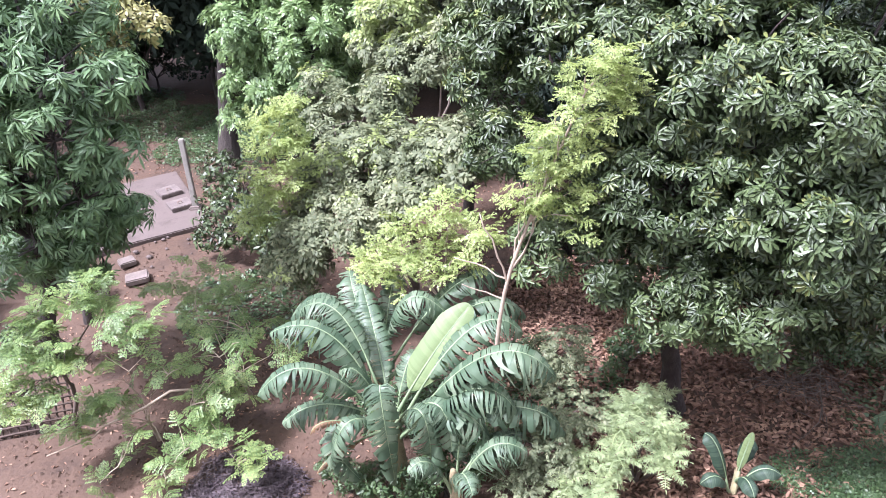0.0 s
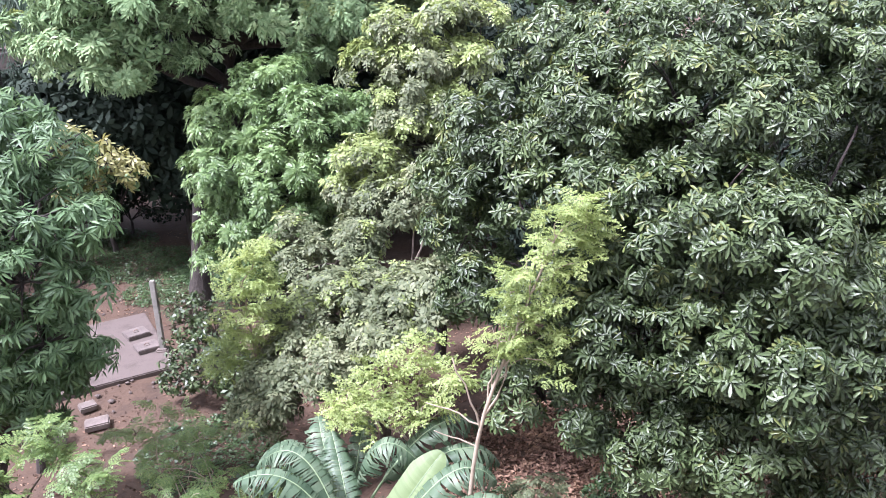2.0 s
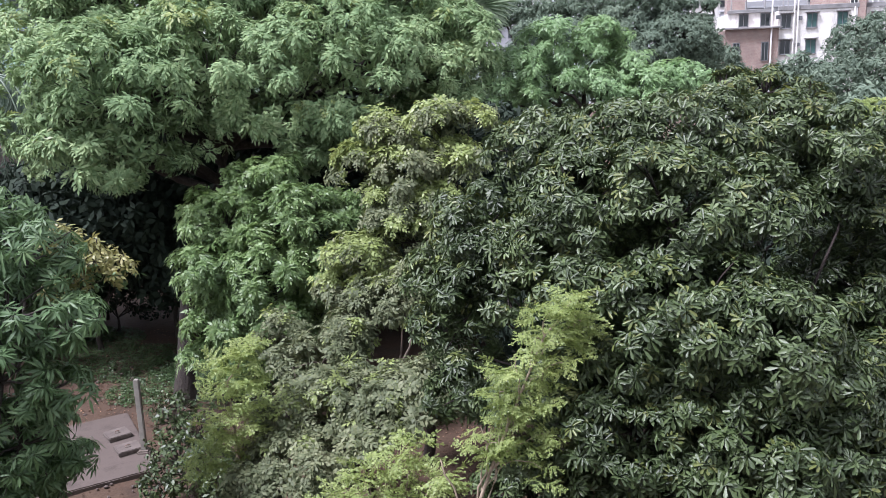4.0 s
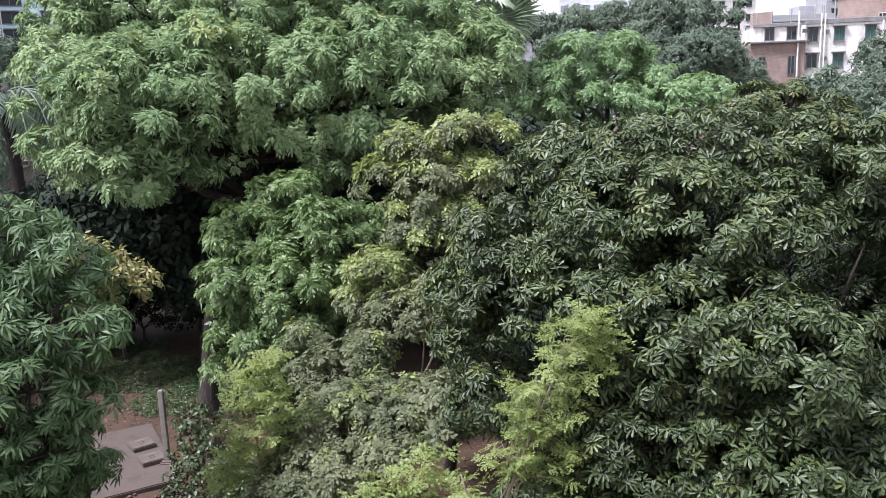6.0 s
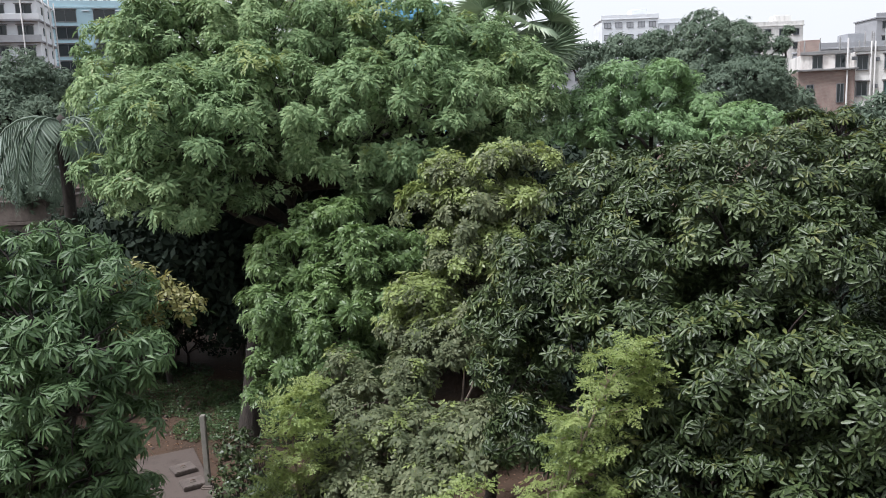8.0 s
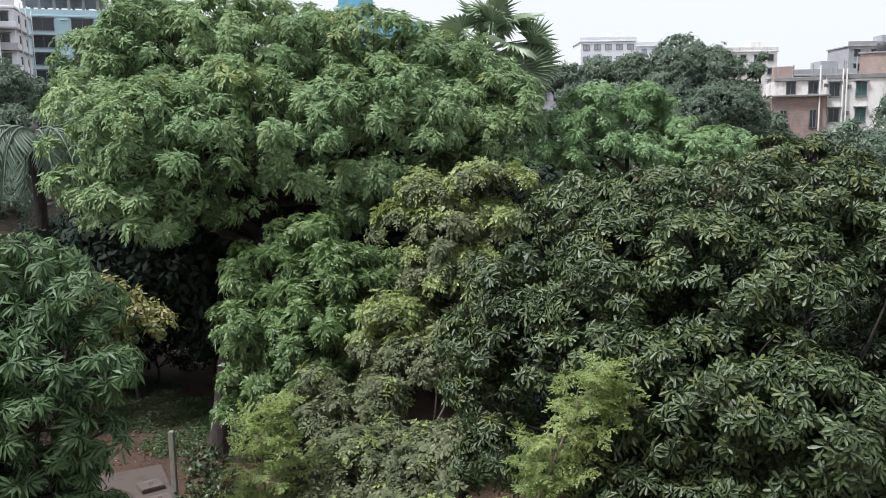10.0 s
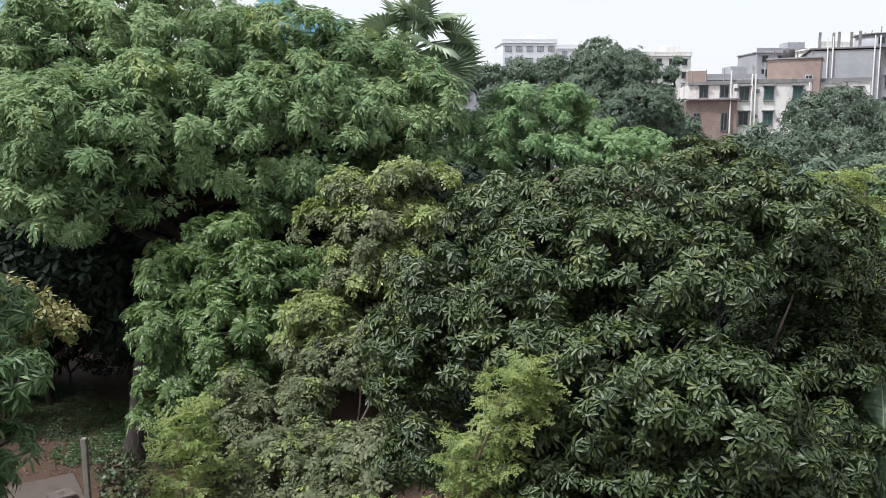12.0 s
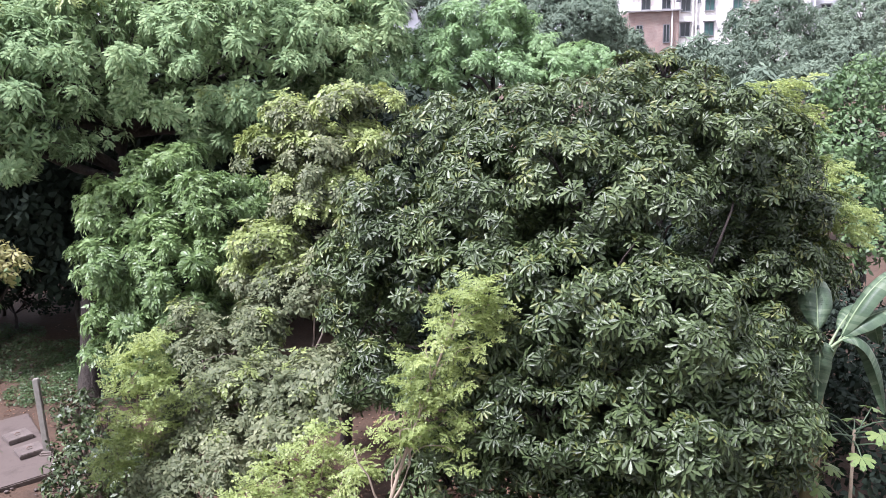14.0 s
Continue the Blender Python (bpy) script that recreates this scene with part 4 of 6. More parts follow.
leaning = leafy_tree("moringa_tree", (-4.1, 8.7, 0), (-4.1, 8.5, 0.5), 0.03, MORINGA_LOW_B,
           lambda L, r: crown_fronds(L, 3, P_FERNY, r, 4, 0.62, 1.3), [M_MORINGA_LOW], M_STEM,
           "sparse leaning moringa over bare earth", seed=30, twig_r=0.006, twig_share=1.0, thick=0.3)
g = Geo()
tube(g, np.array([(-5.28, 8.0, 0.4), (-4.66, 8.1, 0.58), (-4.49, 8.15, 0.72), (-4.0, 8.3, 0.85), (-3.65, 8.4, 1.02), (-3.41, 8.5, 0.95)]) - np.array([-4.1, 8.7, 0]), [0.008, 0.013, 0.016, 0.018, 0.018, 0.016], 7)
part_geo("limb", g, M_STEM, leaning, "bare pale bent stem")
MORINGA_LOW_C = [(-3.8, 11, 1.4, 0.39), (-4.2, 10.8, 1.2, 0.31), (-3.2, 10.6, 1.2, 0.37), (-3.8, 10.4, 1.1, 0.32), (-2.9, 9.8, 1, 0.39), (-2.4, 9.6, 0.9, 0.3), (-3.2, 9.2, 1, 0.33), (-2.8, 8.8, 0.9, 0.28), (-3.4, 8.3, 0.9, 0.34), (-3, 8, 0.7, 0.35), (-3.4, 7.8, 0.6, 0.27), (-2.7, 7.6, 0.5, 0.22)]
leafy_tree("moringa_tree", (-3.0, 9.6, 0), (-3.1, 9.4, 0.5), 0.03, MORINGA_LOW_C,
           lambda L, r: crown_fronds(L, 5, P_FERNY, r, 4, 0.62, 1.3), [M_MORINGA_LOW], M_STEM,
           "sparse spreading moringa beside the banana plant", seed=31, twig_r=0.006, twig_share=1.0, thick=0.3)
MORINGA_RIGHT = [(6.9, 11, 6.85, 0.24), (7.2, 11, 6.5, 0.2), (7.4, 10.6, 5.7, 0.24), (7.6, 10.4, 5.2, 0.26), (7.8, 10.4, 4.9, 0.2), (7.3, 10.4, 4.7, 0.22), (7.1, 10.6, 5.3, 0.2)]
leafy_tree("moringa_tree", (7.2, 10.9, 0), (7.2, 10.8, 4.2), 0.05, MORINGA_RIGHT,
           lambda L, r: crown_sprays(L, 9, P_FEATHER, r, 4, 1.0, reach=0.08, inner=0.2), [M_MORINGA], M_STEM,
           "moringa with bright yellow-green shoots behind the dark tree", seed=32, twig_r=0.006)

# ---------------------------------------------------------------- undergrowth and far trees, copied from a few grown ones
def grown_shrub(seed, spread, height, mat, label, density=20, size=1.0):
    r = R_(seed)
    L = [(r.uniform(-spread, spread), r.uniform(-spread * 0.6, spread * 0.6), r.uniform(0.35, 0.95) * height, r.uniform(0.3, 0.5) * height) for _ in range(6)]
    t = thing("garden_shrub", (0, 0, 0), label, "shrub", group="undergrowth shrubs")
    geo, P = crown_whorls(L, density, P_BROAD, r, size)
    branches(t, (0, 0, 0), (0, 0, 0.25 * height), 0.05, L, M_BARK, r)
    put_crown(t, geo, [mat, mat])
    return t


# the first two carry the shade below the trees in their leaf colour
shrub_a = grown_shrub(41, 1.3, 2.2, M_LEAF_SHADED, "dense green shrub with deep shade put into its leaf colour", 16, 1.1)
shrub_b = grown_shrub(42, 1.6, 3.2, M_LEAF_SHADED, "tall green shrub under the big tree, leaf colour darkened as shade", 13, 1.4)
shrub_c = grown_shrub(43, 0.9, 1.0, M_COVER, "low mid-green shrub on bare earth", 20, 1.0)
sr = R_(44)
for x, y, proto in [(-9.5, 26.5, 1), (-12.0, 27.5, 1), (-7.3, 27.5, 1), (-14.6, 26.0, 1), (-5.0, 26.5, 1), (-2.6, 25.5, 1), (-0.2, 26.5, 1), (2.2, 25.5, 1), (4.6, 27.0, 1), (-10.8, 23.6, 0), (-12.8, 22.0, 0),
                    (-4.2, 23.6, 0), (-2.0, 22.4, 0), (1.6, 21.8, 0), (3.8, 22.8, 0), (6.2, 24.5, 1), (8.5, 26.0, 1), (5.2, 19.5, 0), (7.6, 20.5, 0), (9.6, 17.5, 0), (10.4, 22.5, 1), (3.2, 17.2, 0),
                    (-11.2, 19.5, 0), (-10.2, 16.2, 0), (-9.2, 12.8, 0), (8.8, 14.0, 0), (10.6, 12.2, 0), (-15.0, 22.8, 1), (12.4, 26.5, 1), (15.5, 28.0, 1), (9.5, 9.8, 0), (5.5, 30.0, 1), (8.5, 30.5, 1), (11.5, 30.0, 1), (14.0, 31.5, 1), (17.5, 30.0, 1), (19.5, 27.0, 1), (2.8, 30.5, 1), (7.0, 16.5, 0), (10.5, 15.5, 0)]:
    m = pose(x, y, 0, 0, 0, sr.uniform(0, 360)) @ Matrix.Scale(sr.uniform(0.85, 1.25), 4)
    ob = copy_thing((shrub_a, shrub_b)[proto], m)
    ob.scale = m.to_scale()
# enlarged copies added to fill the gaps below the crowns as dark shade
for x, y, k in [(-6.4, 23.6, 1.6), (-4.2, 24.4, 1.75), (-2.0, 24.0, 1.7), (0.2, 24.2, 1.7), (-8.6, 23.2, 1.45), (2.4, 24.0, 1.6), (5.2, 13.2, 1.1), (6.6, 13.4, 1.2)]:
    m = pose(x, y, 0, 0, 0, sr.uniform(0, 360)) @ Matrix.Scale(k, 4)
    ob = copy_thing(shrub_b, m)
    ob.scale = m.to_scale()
shrub_a.matrix_basis, shrub_b.matrix_basis = pose(-8.6, 24.8, 0, 0, 0, 40), pose(-16.8, 28.0, 0, 0, 0, 80)
for x, y in [(5.6, 9.4), (1.2, 9.8), (-6.6, 12.6), (6.4, 9.0), (-7.0, 11.0), (2.6, 9.6), (-1.35, 7.5), (-0.15, 7.3), (-0.75, 7.15), (0.35, 7.9), (-0.2, 8.6), (0.6, 8.6)]:
    m = pose(x, y, 0, 0, 0, sr.uniform(0, 360)) @ Matrix.Scale(sr.uniform(0.35, 0.6), 4)
    ob = copy_thing(shrub_c, m)
    ob.scale = m.to_scale()
shrub_c.matrix_basis = pose(6.9, 12.0, 0)

TOWN_TREE = [(0, 0, 7.5, 2.0), (1.8, 0.3, 6.6, 1.7), (-1.7, 0.2, 6.8, 1.7), (0.6, -1.2, 5.8, 1.6), (-0.9, 1.0, 8.6, 1.4), (2.8, 0, 5.4, 1.2), (-2.8, 0, 5.5, 1.2)]
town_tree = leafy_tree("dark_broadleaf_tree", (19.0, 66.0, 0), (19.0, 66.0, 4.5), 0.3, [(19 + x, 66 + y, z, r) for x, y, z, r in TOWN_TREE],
                       lambda L, r: crown_whorls(L, 2.0, P_FAR, r, 3.4), [M_LEAF_HAZED], M_BARK, "dark green tree among the town houses", seed=45)
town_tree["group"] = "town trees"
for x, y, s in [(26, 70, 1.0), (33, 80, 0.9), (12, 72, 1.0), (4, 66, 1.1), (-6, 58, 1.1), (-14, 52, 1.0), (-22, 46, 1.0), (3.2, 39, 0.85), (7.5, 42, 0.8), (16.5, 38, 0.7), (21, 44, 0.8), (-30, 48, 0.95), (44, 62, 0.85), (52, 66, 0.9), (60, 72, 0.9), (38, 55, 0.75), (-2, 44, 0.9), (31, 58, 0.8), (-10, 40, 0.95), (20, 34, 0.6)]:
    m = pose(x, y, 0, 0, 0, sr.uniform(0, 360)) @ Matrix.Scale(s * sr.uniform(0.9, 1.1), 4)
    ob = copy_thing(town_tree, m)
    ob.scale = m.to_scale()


# ---------------------------------------------------------------- palms
def fan_leaf(rng, radius, rays=26):
    """A stiff fan: pleated segments from one centre, split at the rim, along +x."""
    g = Geo()
    a = np.linspace(-2.3, 2.3, rays + 1)
    for k in range(rays):
        a0, a1 = a[k], a[k + 1]
        am = (a0 + a1) / 2
        r = radius * (0.78 + 0.22 * math.cos(am * 0.6)) * rng.uniform(0.92, 1.05)
        fold = 0.06 * radius
        droop = -0.12 * radius * rng.uniform(0.3, 1.8)
        p = lambda ang, d, z: (d * math.cos(ang), d * math.sin(ang), z)
        v = [(0, 0, 0), p(a0, r * 0.6, 0), p(am, r * 0.64, fold), p(a1, r * 0.6, 0), p(am, r, droop)]
        g.add(v, tris=[(0, 1, 2), (0, 2, 3), (1, 4, 2), (2, 4, 3)])
    return g


def fan_palm():
    t = thing("fan_palm", (2.55, 34, -0.35), "tall fan palm with stiff grey-green leaves", "palm tree")
    rng = R_(51)
    g = Geo()
    tube(g, [(0.1, 0, -0.1), (0.0, 0, 3), (0.05, 0, 6), (0, 0, 9), (0, 0, 11.3)], [0.34, 0.27, 0.25, 0.25, 0.28], 12)
    part_geo("trunk", g, M_BARK, t)
    top = Vector((0, 0, 11.3))
    k = 0
    for a, e, reach in ((0.0, -0.3, 1.9), (-0.2, -0.75, 1.9), (0.25, -1.05, 1.7), (-0.5, -0.5, 1.8), (0.1, 0.25, 1.7), (2.9, -0.4, 1.8), (3.4, -0.9, 1.6)):
        d = Vector((math.cos(a) * math.cos(e), math.sin(a) * math.cos(e), math.sin(e)))
        tip = top + d * reach
        g = Geo()
        tube(g, [top, top + d * reach * 0.5 + Vector((0, 0, 0.08)), tip], [0.05, 0.035, 0.025], 5)
        st = part_geo("leaf_stalk", g, M_PALM, t)
        x = (d + Vector((0, 0, -0.3))).normalized()
        y = Vector((0.2, 1, 0.3)).normalized()
        z = x.cross(y).normalized()
        y = z.cross(x)
        part_geo("fan", fan_leaf(rng, 1.35), M_PALM, st, m=Matrix.Translation(tip) @ Matrix((x, y, z)).transposed().to_4x4() @ Matrix.Rotation(rng.normal(1.2, 0.4), 4, "X"), smooth=False)
    for ring, (elev, count, reach) in enumerate([(65, 4, 1.2), (35, 6, 1.5), (5, 6, 1.7), (-30, 7, 1.8), (-60, 6, 1.8)]):
        for j in range(count):
            a = 6.283 * (j + 0.5 * (ring % 2)) / count + rng.normal(0, 0.15)
            e = radians(elev + rng.normal(0, 8))
            d = Vector((math.cos(a) * math.cos(e), math.sin(a) * math.cos(e), math.sin(e)))
            tip = top + d * reach
            g = Geo()
            mid = top + d * reach * 0.5 + Vector((0, 0, 0.08))
            tube(g, [top, mid, tip], [0.05, 0.035, 0.025], 5)
            st = part_geo("leaf_stalk", g, M_PALM, t)
            x = (d + Vector((0, 0, -0.45))).normalized()
            y = Vector((0, 0, 1)).cross(x)
            y = (y if y.length > 0.1 else Vector((1, 0, 0))).normalized()
            z = x.cross(y)
            m = Matrix.Translation(tip) @ Matrix((x, y, z)).transposed().to_4x4() @ Matrix.Rotation(rng.normal(0, 0.5), 4, "X")
            part_geo("fan", fan_leaf(rng, 1.5 * rng.uniform(0.85, 1.1)), M_PALM, st, m=m, smooth=False)
    return t


fan_palm()


def coconut_palm():
    t = thing("coconut_palm", (-11.5, 24.2, 0.5), "coconut palm with long drooping feathery fronds", "palm tree")
    rng = R_(52)
    g = Geo()
    tube(g, [(0.2, 0, -0.1), (0.1, 0, 2), (0.0, 0, 4.5), (0, 0, 7.4)], [0.28, 0.2, 0.17, 0.19], 10)
    part_geo("trunk", g, M_BARK, t)
    top = np.array([0, 0, 7.3])
    for j in range(17):
        a = 6.283 * j / 17 + rng.normal(0, 0.12)
        e = rng.uniform(0.1, 1.0)
        length = rng.uniform(3.0, 4.0)
        s = np.linspace(0, 1, 9)
        out = length * (s - 0.25 * s ** 3) * math.cos(e * 0.8)
        zz = length * (math.sin(e) * s * 0.6 - 1.05 * s ** 2.2)
        line = top + np.stack([out * math.cos(a), out * math.sin(a), zz], 1)
        g = Geo()
        tube(g, line, np.linspace(0.04, 0.008, 9), 5)
        fr = part_geo("frond_stem", g, M_COCONUT, t)
        g = Geo()
        pts, dirs = [], []
        dense = np.linspace(0.1, 1, 46)
        P = np.stack([np.interp(dense, s, line[:, i]) for i in range(3)], 1)
        T = np.gradient(P, axis=0)
        T /= np.linalg.norm(T, axis=1)[:, None]
        side = np.cross(T, [0, 0, 1.0])
        side /= np.linalg.norm(side, axis=1)[:, None] + 1e-6
        for sg in (1, -1):
            ll = 0.75 * np.sin(np.pi * np.clip(dense * 0.85 + 0.12, 0, 1)) + 0.12
            d = side * sg * 0.55 + T * 0.35 + [0, 0, -0.75] + rng.normal(0, 0.08, P.shape)
            v, q = leaflet(1.0, 0.055, 0.1, 0.25)
            set_out(g, [(v, q)], P, d, np.cross(d, T), ll, rng)
        tagged(part_geo("leaf_blade", g, M_COCONUT, fr), kind="stuff")
    return t


coconut_palm()


# ---------------------------------------------------------------- banana plants
def banana_leaf(parent, p0, p1, p2, width, mats, rng, torn=0.6, face=None, hang=0.5, rows=44):
    """An arching leaf from p0 over p1 to p2: midrib, and a blade in strips, torn or whole."""
    p0, p1, p2 = (np.asarray(p, float) for p in (p0, p1, p2))
    s = np.linspace(0, 1, rows + 1)
    at = lambda u: np.outer((1 - u) ** 2, p0) + np.outer(2 * u * (1 - u), p1) + np.outer(u * u, p2)
    line = at(s)
    g = Geo()
    tube(g, line[::2], np.interp(s[::2], [0, 0.25, 1], [0.026, 0.012, 0.003]), 6)
    T = np.gradient(line, axis=0)
    T /= np.linalg.norm(T, axis=1)[:, None]
    up = np.array([0, 0, 1.0]) if face is None else np.asarray(face, float)
    side = np.cross(T, up)
    side /= np.linalg.norm(side, axis=1)[:, None] + 1e-9
    nor = np.cross(side, T)
    start = 0.2
    bl = Geo()
    for sg in (1, -1):
        u = start
        while u < 0.995:
            du = (1 - start) / rows * (rng.choice([0.5, 0.7, 0.9, 1.3, 2.2]) * rng.uniform(0.7, 1.3) if torn > 0.3 else 1.0)
            u1 = min(1.0, u + du)
            gap = torn * 0.18 * (u1 - u) * rng.random()
            us = np.array([u, u1 - gap])
            c = np.stack([np.interp(us, s, line[:, i]) for i in range(3)], 1)
            sd = np.stack([np.interp(us, s, side[:, i]) for i in range(3)], 1) * sg
            nn = np.stack([np.interp(us, s, nor[:, i]) for i in range(3)], 1)
            tt = np.stack([np.interp(us, s, T[:, i]) for i in range(3)], 1)
            tv = np.clip((us - start) / (1 - start), 0, 1)
            w = width * 0.5 * np.clip(np.minimum((tv * 5 + 0.05) ** 0.5, ((1 - tv) * 3.2) ** 0.5), 0.06, 1)
            if torn > 0.3:
                w = w * rng.uniform(0.88, 1.06)
            h = hang * (rng.uniform(0.35, 1.6) if torn > 0.3 else 1.0)
            sweep = 0.3 + (rng.normal(0, 0.22) if torn > 0.3 else 0)
            V = [c]
            for f, (o, dn, fw) in enumerate([(0.35, 0.14, 0.3), (0.72, -0.1 * h, 0.65), (1.0, -0.75 * h, 1.0)]):
                reach = o * (1 - 0.35 * h * (f == 2) * (torn > 0.3))
                V.append(c + (sd * reach + nn * dn * (1 if face is None else 0.5) + tt * sweep * fw * o) * w[:, None] + np.array([0, 0, -0.35 * h * o * o]) * w[:, None] * (torn > 0.3))
            v = np.concatenate(V)
            q = [[0, 1, 3, 2], [2, 3, 5, 4], [4, 5, 7, 6]]
            bl.add(v, q if sg > 0 else [list(reversed(k)) for k in q])
            u = u1
    blade_ob = part_geo("leaf", bl, mats[0], parent)
    part_geo("midrib", g, mats[1], blade_ob, "pale green midrib")
    return blade_ob


def banana_plant(base, crown, leaves, label, seed, stem_r=0.11):
    """leaves: (tip, lift, width, torn, kind) round the crown of one plant; places are relative to its base."""
    t = thing("banana_plant", base, label, "banana plant")
    rng = R_(seed)
    g = Geo()
    tube(g, [(0, 0, -0.1), (0.02, 0, 0.4), (0, 0.02, crown * 0.8), (0, 0, crown)], [stem_r * 1.3, stem_r * 1.05, stem_r * 0.8, stem_r * 0.5], 12)
    part_geo("stem", g, M_PSEUDO, t, "fibrous green-brown stem")
    top = np.array([0, 0, crown])
    for tip, lift, width, torn, kind in leaves:
        tip = np.asarray(tip, float) + [0, 0, crown]
        if isinstance(lift, tuple):
            mid = None                       # the leaf's highest bend is given
        else:
            mid = (top + tip) / 2 + [0, 0, lift * (1.0 if kind == "new" else 1.45)]
        mat = {"green": M_BANANA, "deep": M_BANANA_DEEP, "new": M_BANANA_NEW, "dry": M_BANANA_DRY}[kind]
        face = None
        if kind == "new":
            face = np.array([0, -0.75, 0.65])
        foot = top - [0, 0, rng.uniform(0.05, 0.45) if kind != "new" else 0.1] + (tip - top) * [0.06, 0.06, 0]
        if mid is None:
            mid = 2 * (np.asarray(lift) + [0, 0, crown]) - (foot + tip) / 2
        ob = banana_leaf(t, foot, mid, tip, width, (mat, M_MIDRIB), rng, torn, face, 0.12 if kind == "new" else 0.8)
        if kind in ("new", "dry"):
            ob["label"] = {"new": "unfurled pale green new leaf", "dry": "withered brown hanging leaf"}[kind]
    return t


banana_plant((-0.75, 7.55, 0), 1.2, [
    ((1.02, 0.55, 1.06), (0.53, 0.25, 0.57), 0.42, 0, "new"), ((-1.46, -0.25, 0.53), (-0.80, -0.15, 0.77), 0.5, 0.85, "green"), ((-1.35, 0.35, 0.96), (-0.60, 0.25, 0.92), 0.5, 0.85, "green"),
    ((-1.17, 0.75, 0.88), (-0.54, 0.55, 1.05), 0.5, 0.85, "green"), ((1.90, -0.45, 0.68), (1.14, -0.30, 0.93), 0.62, 0.7, "green"), ((1.61, 0.25, 0.81), (0.98, 0.25, 0.90), 0.55, 0.85, "green"),
    ((0.03, -0.65, -0.58), (-0.05, -0.45, 0.67), 0.5, 0.85, "green"), ((-0.39, -0.45, -0.66), (-0.65, -0.35, 0.01), 0.42, 0.85, "green"), ((1.46, -0.45, 0.23), (0.93, -0.35, 0.51), 0.55, 0.85, "green"),
    ((0.45, -0.55, -0.54), (0.38, -0.45, 0.31), 0.5, 0.85, "green"), ((-1.30, -0.05, -0.07), (-0.74, 0.05, 0.10), 0.45, 0.85, "green"), ((-0.33, 1.35, 0.98), (-0.14, 0.65, 0.50), 0.5, 0.85, "green"),
    ((2.05, -0.25, -0.33), (1.38, -0.25, 0.15), 0.5, 0.85, "green"), ((0.70, -0.55, -0.21), (0.54, -0.35, 0.34), 0.5, 0.85, "green"), ((-0.71, -0.55, -0.36), (-0.42, -0.45, 0.25), 0.4, 0.85, "green"),
    ((0.39, 0.45, 0.35), (0.24, 0.35, 0.43), 0.45, 0.85, "green"), ((1.17, -0.35, -0.43), (0.79, -0.35, 0.20), 0.5, 0.85, "green"), ((-0.56, 0.05, 0.55), (-0.30, 0.05, 0.49), 0.4, 0.85, "green"),
    ((-0.88, -0.55, -0.43), (-0.60, -0.45, -0.20), 0.09, 0.9, "dry"), ((-0.90, -0.45, 0.08), (-0.63, -0.35, 0.18), 0.1, 0.9, "dry")],
    "leafy banana plant with torn leaves and a pale new leaf", 61)
banana_plant((-0.95, 8.35, 0), 1.35, [
    ((0.00, 0.35, 0.56), (-0.07, 0.15, 0.32), 0.24, 0, "new"), ((-0.32, 0.95, 0.80), (-0.21, 0.45, 0.56), 0.5, 0.85, "green"), ((-0.99, 0.25, 0.62), (-0.46, 0.15, 0.77), 0.48, 0.85, "green"),
    ((0.93, -0.15, 0.74), (0.43, -0.05, 0.88), 0.48, 0.85, "green"), ((1.72, 0.55, 0.74), (1.02, 0.35, 0.79), 0.5, 0.85, "green"), ((-0.74, 0.65, 0.64), (-0.37, 0.35, 0.46), 0.4, 0.85, "green"),
    ((1.94, 0.25, 0.36), (1.22, 0.15, 0.61), 0.5, 0.85, "green"), ((0.28, 1.05, 0.68), (0.20, 0.65, 0.49), 0.45, 0.85, "green")],
    "banana plant with a short pale new leaf standing behind another", 62)
banana_plant((-0.05, 6.95, 0), 0.75, [
    ((0.85, -0.1, 0.3), 0.4, 0.5, 0.5, "green"), ((-0.5, -0.3, 0.3), 0.3, 0.36, 0.7, "green"), ((0.25, 0.55, 0.65), 0.3, 0.4, 0.6, "green"), ((0.2, -0.6, 0.2), 0.3, 0.36, 0.6, "green"), ((0.9, 0.4, 0.1), 0.3, 0.4, 0.6, "green")],
    "young banana sucker with broad split leaves", 63, 0.07)
banana_plant((3.3, 7.05, 0), 0.3, [
    ((-0.32, 0.3, 0.42), 0.18, 0.22, 0.0, "deep"), ((0.18, 0.12, 0.55), 0.04, 0.12, 0.0, "new"), ((0.5, -0.1, 0.06), 0.2, 0.22, 0.0, "deep"), ((-0.46, -0.12, 0.02), 0.18, 0.22, 0.0, "deep"), ((0.05, -0.45, 0.1), 0.18, 0.2, 0.0, "deep"), ((0.32, 0.36, 0.2), 0.2, 0.2, 0.0, "deep")],
    "small dark green banana seedling with a yellow-green new leaf", 64, 0.035)
banana_plant((5.75, 6.5, 0), 1.0, [
    ((-1.0, 0.5, 0.1), 0.4, 0.46, 0.6, "green"), ((-0.9, -0.2, -0.1), 0.4, 0.46, 0.6, "green"), ((0.6, 0.7, 0.4), 0.4, 0.45, 0.6, "green"), ((0.8, -0.3, 0.2), 0.4, 0.45, 0.6, "green"), ((-0.1, 0.9, 0.3), 0.4, 0.45, 0.6, "green")],
    "banana plant with pale arching leaves at the garden edge", 65, 0.08)
